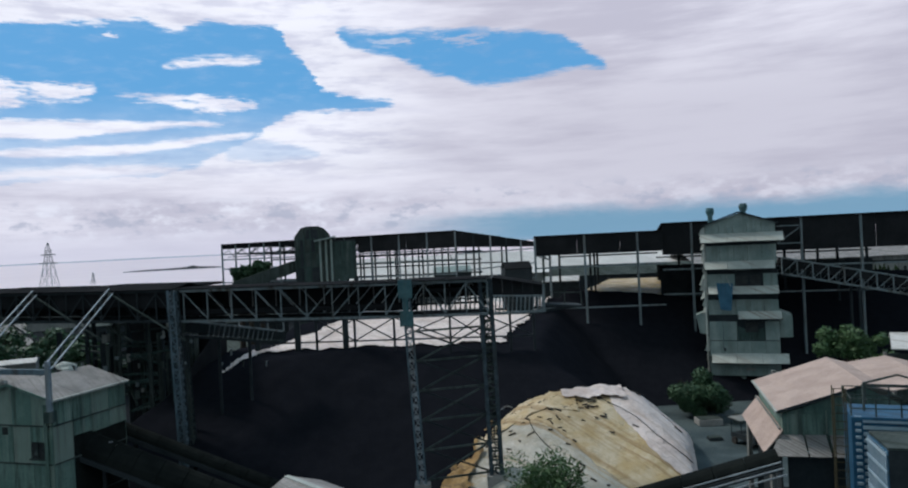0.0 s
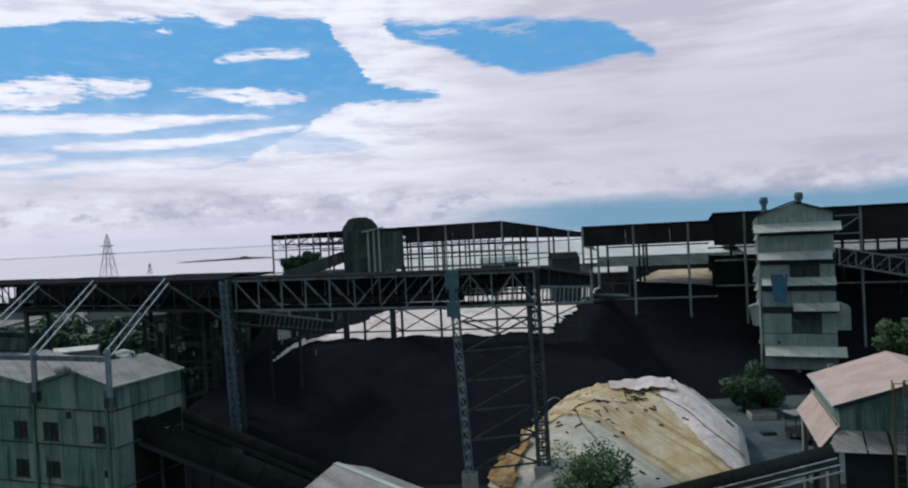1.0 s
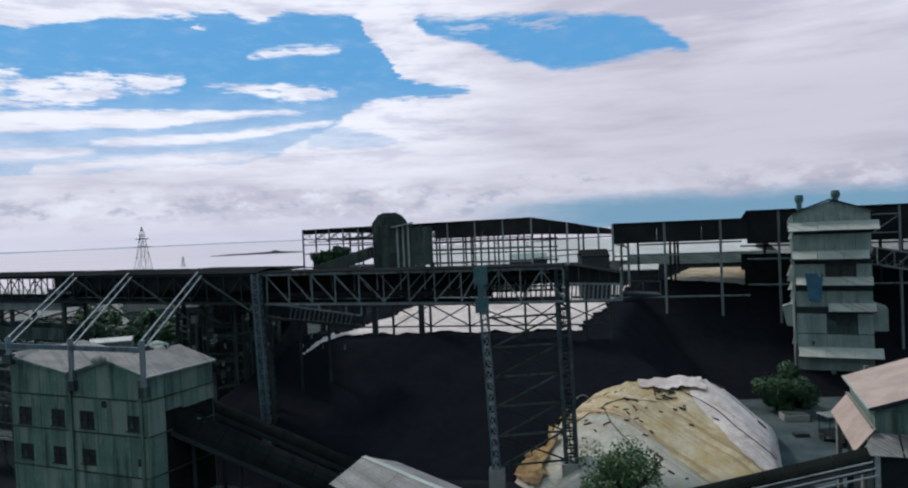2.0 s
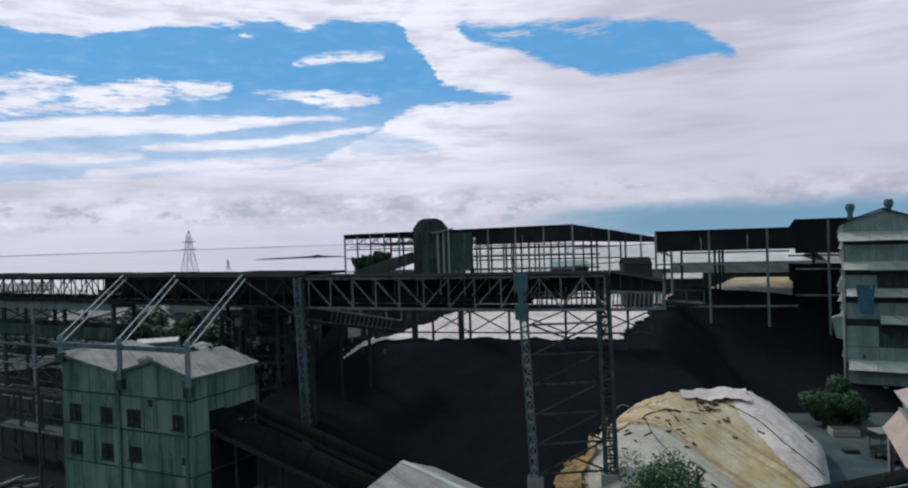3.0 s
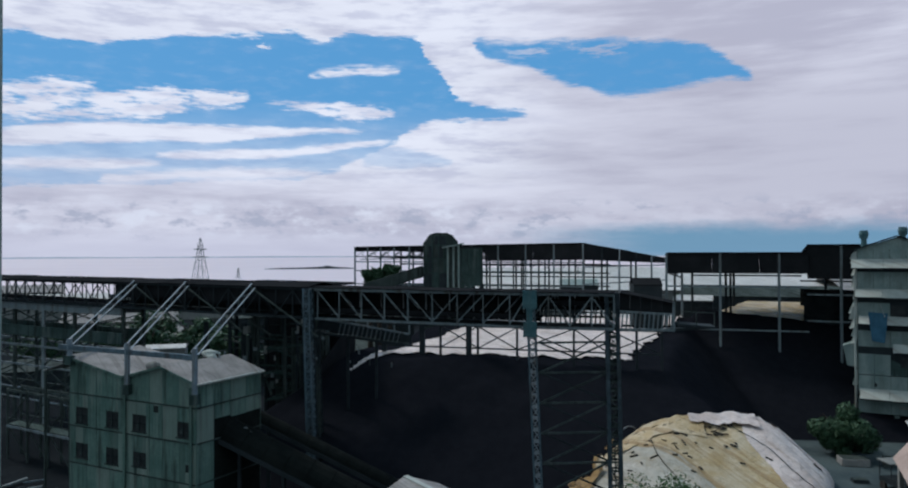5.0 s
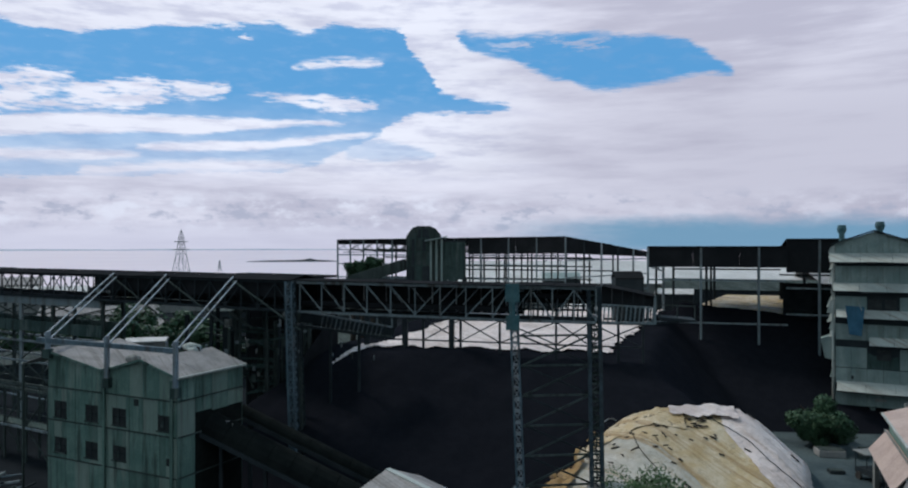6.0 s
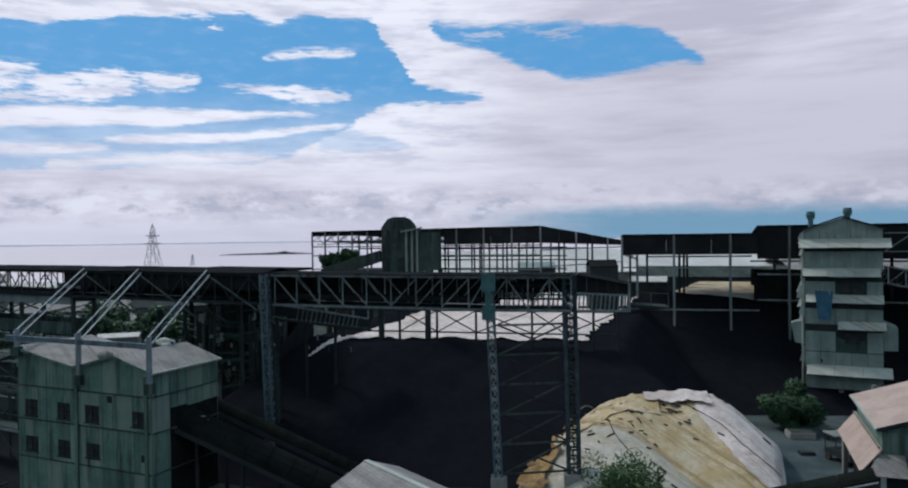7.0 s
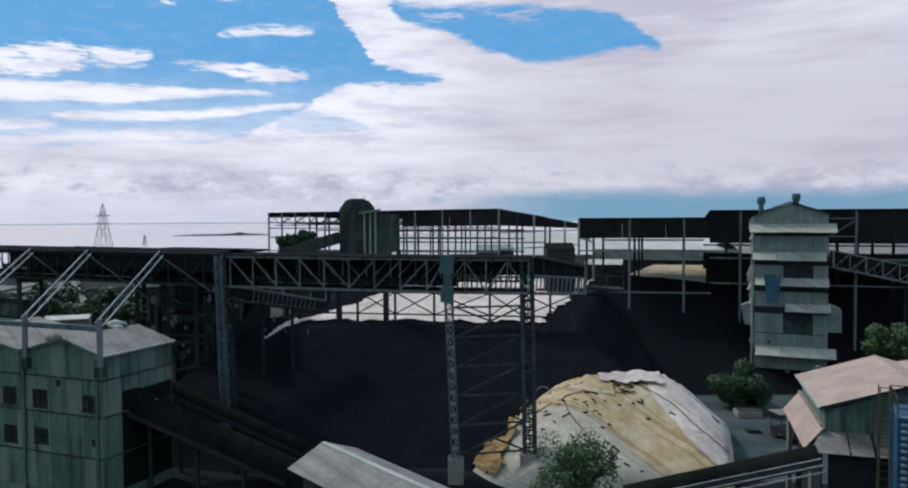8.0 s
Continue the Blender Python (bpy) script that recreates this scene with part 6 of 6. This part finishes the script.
# ---------------------------------------------------------------- low houses and warehouses behind
def warehouse(x, y, w, d, h, pitch, yaw, mat, label, name="warehouse"):
    t = thing(name, (x, y, 0), label, "building", "far buildings")
    rot = Matrix.Rotation(radians(yaw), 3, "Z")
    P = lambda a, b, z: Vector((x, y, 0)) + rot @ Vector((a * w / 2, b * d / 2, 0)) + Vector((0, 0, z))
    piece("wall", [P(a, b, 0) for a, b in ((-1, -1), (1, -1), (1, 1), (-1, 1))] + [P(a, b, h) for a, b in ((-1, -1), (1, -1), (1, 1), (-1, 1))], BOX, M["dark"] if name == "store_house" or mat is M["dim"] else M["wall"], t)
    for s in (-1, 1):
        c = [P(-1.02, s * 1.06, h), P(1.02, s * 1.06, h), P(1.02, 0, h + pitch), P(-1.02, 0, h + pitch)]
        slab("roof", c if s < 0 else c[::-1], 0.2, mat, t)
    n = max(2, int(w / 7))
    for i in range(n):
        c = -1 + 2 * (i + 0.5) / n
        e = 0.9 / w
        slab("window", [P(c - e, -1.005, h * 0.4), P(c + e, -1.005, h * 0.4), P(c + e, -1.005, h * 0.75), P(c - e, -1.005, h * 0.75)], 0.05, M["window"], t)


random.seed(21)
for x, y, w, d, h, p, yaw, m in ((20, 260, 130, 40, 13, 4.5, 4, "whiteroof"), (80, 300, 160, 45, 14, 5, 3, "whiteroof"), (-10, 350, 90, 40, 13, 5, 8, "whiteroof"),
                                 (130, 240, 110, 36, 14, 4, -2, "roof"), (170, 330, 160, 40, 15, 5, 0, "roof"), (30, 200, 60, 22, 7, 2.5, 4, "whiteroof"),
                                 (90, 190, 70, 20, 8, 2.5, -3, "roof")):
    warehouse(x, y, w, d, h, p, yaw, M[m], "long warehouse with a dirty white pitched roof")
for x, y, w, d, h, p, yaw, m in ((-70, 114, 7, 5, 9.2, 0.4, 25, "whiteroof"), (-80, 118, 16, 8, 4.5, 1.5, 20, "dim"), (-96, 122, 18, 9, 4, 1.6, 30, "dim"),
                                 (-62, 140, 16, 9, 5, 1.8, 15, "dim"), (-110, 165, 24, 10, 5, 2, 24, "roof"), (-45, 135, 14, 8, 4.5, 1.5, 10, "dim"), (-40, 150, 18, 9, 5, 1.8, 12, "dim"),
                                 (-130, 190, 30, 12, 6, 2, 28, "roof"), (-205, 250, 46, 16, 7, 2.5, 34, "whiteroof"), (-150, 262, 40, 16, 7, 2.5, 30, "roof"), (-255, 285, 50, 18, 8, 3, 38, "roof"), (-190, 315, 46, 18, 7, 3, 30, "whiteroof"), (-235, 215, 40, 14, 6, 2, 44, "roof"), (-90, 210, 30, 12, 6, 2, 18, "dim"), (-60, 200, 26, 12, 6, 2, 12, "dim")):
    warehouse(x, y, w, d, h, p, yaw, M[m], "low house with a weathered sheet roof beyond the bridge", "low_house")

for x, y, w, d, h, p, yaw, m in ((10.1, 121, 4.4, 5, 19.9, 1.0, 4, "blackroof"), (42, 186, 34, 10, 14.5, 2.4, -12, "dim"), (44.0, 147.5, 5.0, 6, 17.0, 0.8, -16, "blackroof"),
                                 (-1, 220, 11, 12, 15.6, 1.5, 2, "tower"), (24, 166, 8, 5, 14.6, 1.0, -12, "whiteroof")):
    warehouse(x, y, w, d, h, p, yaw, M[m], "small sooty store house behind the open sheds", "store_house")

# dark hall behind the raking struts, full of posts and pipes
t = thing("dark_hall", (-42, 100, 0), "black open-fronted hall crowded with posts and pipes", "hall")
hall = [Vector((-52, 93, 0)), Vector((-33.5, 85.5, 0)), Vector((-31, 97, 0)), Vector((-47, 104, 0))]
up = Vector((0, 0, 1))
slab("roof", [p + up * 21.0 for p in hall], 0.3, M["blackroof"], t)
# black back and side walls are added to stand for the unlit interior
slab("back_wall", [hall[3], hall[2], hall[2] + up * 17.5, hall[3] + up * 19.0], 0.2, M["blackroof"], t)
slab("side_wall", [hall[2], hall[1], hall[1] + up * 9, hall[2] + up * 16.0], 0.2, M["blackroof"], t)
random.seed(31)
for i in range(40):
    s, w = random.random(), random.random()
    p = hall[0].lerp(hall[1], s).lerp(hall[3].lerp(hall[2], s), w * 0.8)
    bar("post", p, p + up * random.uniform(12, 21), random.choice((0.25, 0.4, 0.6)), 0.35, M[random.choice(("dark", "dim"))], t)
    q = hall[0].lerp(hall[1], random.random()).lerp(hall[3], random.random() * 0.5)
    z = random.uniform(6, 19)
    bar("pipe", p + up * z, q + up * (z + random.uniform(-2, 2)), 0.25, 0.25, M[random.choice(("dim", "mid", "mid"))], t)
# pale plates added in place of bright specks and gaps
for i in range(34):
    p = hall[0].lerp(hall[1], random.random()).lerp(hall[3].lerp(hall[2], random.random()), random.random() * 0.35) + up * random.uniform(7, 18.6)
    bar("plate", p, p + up * random.uniform(0.3, 1.1), random.uniform(0.2, 0.7), 0.12, M[random.choice(("steel", "wall", "dim"))], t)

# slatted gallery sloping down under the bridge
t = thing("slatted_gallery", (-20, 88, 0), "sloping dark gallery with pale slats under the bridge", "gallery")
ga, gb = Vector((-30.5, 80.4, 17.6)), Vector((-20.4, 85.1, 15.3))
bar("deck", ga + Vector((0, 0.5, -1.75)), gb + Vector((0, 0.5, -1.4)), 1.5, 0.25, M["dark"], t)
bar("back_board", ga + Vector((0, 1.2, -0.9)), gb + Vector((0, 1.2, -0.7)), 0.1, 1.1, M["dark"], t)
bar("top_rail", ga, gb, 0.2, 0.22, M["steel"], t)
bar("bottom_rail", ga + Vector((0, 0, -1.7)), gb + Vector((0, 0, -1.1)), 0.16, 0.18, M["dim"], t)
for i in range(14):
    f = 0.28 + 0.62 * i / 13
    p = ga.lerp(gb, f)
    bar("slat", p + Vector((0, -0.2, -0.15)), p + Vector((-0.3, -0.2, -1.6 + 0.4 * f)), 0.2, 0.06, M["steel"], t)
for s in (0.05, 0.35, 0.65):
    p = ga.lerp(gb, s)
    bar("leg", (p.x, p.y, 0), (p.x, p.y, p.z - 1.4), 0.3, 0.3, M["dark"], t)
random.seed(77)
for i in range(26):
    x = random.uniform(-34, -21)
    p = Vector((x, 84.5 + 0.3 * (x + 30), random.uniform(10.6, 15.4)))
    if p.z > 10.6 + (-21 - x) * 0.42:
        continue
    bar("clutter_plate", p, p + Vector((0, 0, random.uniform(0.3, 0.9))), random.uniform(0.15, 0.6), 0.12, M[random.choice(("dim", "dim", "steel"))], t)

# scrap pipes and angles lying about below the trestle
t = thing("scrap_heap", (-60, 70, 0), "scattered rusty scrap pipes and angles on the ground", "scrap")
random.seed(63)
for i in range(70):
    r0, a0 = random.uniform(55, 92), radians(random.uniform(38.5, 44.5))
    p = Vector((-math.sin(a0) * r0, math.cos(a0) * r0, random.uniform(0.1, 0.5)))
    a = random.gauss(0.3, 0.5)
    q = p + Vector((math.cos(a), math.sin(a), 0)) * random.uniform(1.0, 4.5) + Vector((0, 0, random.uniform(-0.1, 0.9)))
    w = random.uniform(0.08, 0.3)
    bar("scrap_bar", p, q, w, w, M[random.choice(("dim", "dim", "steel", "dark", "blue_steel"))], t)

# plate girders and frames under the far left of the bridge
t = thing("steel_trestle", (-76, 92, 0), "dark multi-level steel trestle with cross bracing", "trestle")
pts = [Vector((-95.0, 101.5, 0)), Vector((-84.5, 97.4, 0)), Vector((-77.4, 94.7, 0)), Vector((-70.2, 91.9, 0)), Vector((-60, 88, 0))]
for k, p in enumerate(pts):
    for o in (0, 4.5):
        bar("leg", p + Vector((0, o, 0)), p + Vector((0, o, 18.0)), 0.4, 0.4, M["steel" if k == 2 and o == 0 else "dim"], t)
for a, b in zip(pts, pts[1:]):
    for z, w, m in ((17.35, 1.1, "steel"), (13.7, 1.5, "mid"), (11.5, 0.3, "steel"), (8.6, 0.22, "steel"), (4.9, 0.24, "dim"), (3.6, 0.14, "steel")):
        for o in (-0.3, 4.6):
            bar("girder", a + Vector((0, o, z)), b + Vector((0, o, z)), 0.25, w, M[m], t)
    for z0, z1 in ((14.6, 16.6), (8.8, 12.8), (5.1, 8.4)):
        bar("brace", a + Vector((0, 0, z0)), b + Vector((0, 0, z1)), 0.16, 0.16, M["dim"], t)
        bar("brace", a + Vector((0, 0.3, z1)), b + Vector((0, 0.3, z0)), 0.16, 0.16, M["dim"], t)
        bar("brace", a + Vector((0, 4.5, z0)), b + Vector((0, 4.5, z1)), 0.14, 0.14, M["mid"], t)

# low frame of a walkway below the trestle
t = thing("walkway_frame", (-64, 78, 0), "low grey steel walkway frame among the scrap", "walkway")
wa, wb = Vector((-69.5, 79.0, 0)), Vector((-57.5, 74.5, 0))
for k in range(4):
    for o in (0, 2.2):
        p = wa.lerp(wb, k / 3) + Vector((0, o, 0))
        bar("post", p, p + Vector((0, 0, 8.6)), 0.22, 0.22, M["dim"], t)
for z, w, m in ((4.0, 0.26, "steel"), (5.0, 0.1, "dim"), (8.4, 0.3, "dim")):
    for o in (0, 2.2):
        bar("rail", wa + Vector((0, o - 0.15, z)), wb + Vector((0, o - 0.15, z)), 0.12, w, M[m], t)
for k in range(3):
    p, q = wa.lerp(wb, k / 3), wa.lerp(wb, (k + 1) / 3)
    bar("brace", p + Vector((0, 0, 4.2)), q + Vector((0, 0, 8.2)), 0.12, 0.12, M["dim"], t)
    bar("brace", p + Vector((0, 0.2, 3.8)), q + Vector((0, 0.2, 0.3)), 0.12, 0.12, M["dim"], t)
    for j in range(3):
        u, v = p.lerp(q, j / 3), p.lerp(q, (j + 0.95) / 3)
        slab("deck_plate", [u + Vector((0, 0.1, 4.2)), v + Vector((0, 0.1, 4.2)), v + Vector((0, 2.0, 4.2)), u + Vector((0, 2.0, 4.2))], 0.05, M["mid"], t)

# ---------------------------------------------------------------- corner of the lookout's own building
t = thing("corner_pillar", (-2.3, 2.4, 0), "weathered grey sheet-clad corner pillar close to the lookout", "pillar")
e = Vector((-math.sin(radians(41.72)), math.cos(radians(41.72)), 0)) * 3.0
lft = Vector((-math.cos(radians(41.72)), -math.sin(radians(41.72)), 0))
fw = Vector((lft.y, -lft.x, 0))
c = [e, e + lft * 0.7, e + lft * 0.7 + fw * 0.5, e + fw * 0.5]
piece("shaft", c[:1] + [v for v in c[1:]] + [v + Vector((0, 0, 33)) for v in c], [(0, 1, 2, 3), (7, 6, 5, 4), (4, 5, 1, 0), (5, 6, 2, 1), (6, 7, 3, 2), (7, 4, 0, 3)], M["pillar"], t)
for f in (0.06, 0.2, 0.34):
    bar("batten", e + lft * f - fw * 0.01 + Vector((0, 0, 0)), e + lft * f - fw * 0.01 + Vector((0, 0, 33)), 0.025, 0.02, M["pillar"], t)
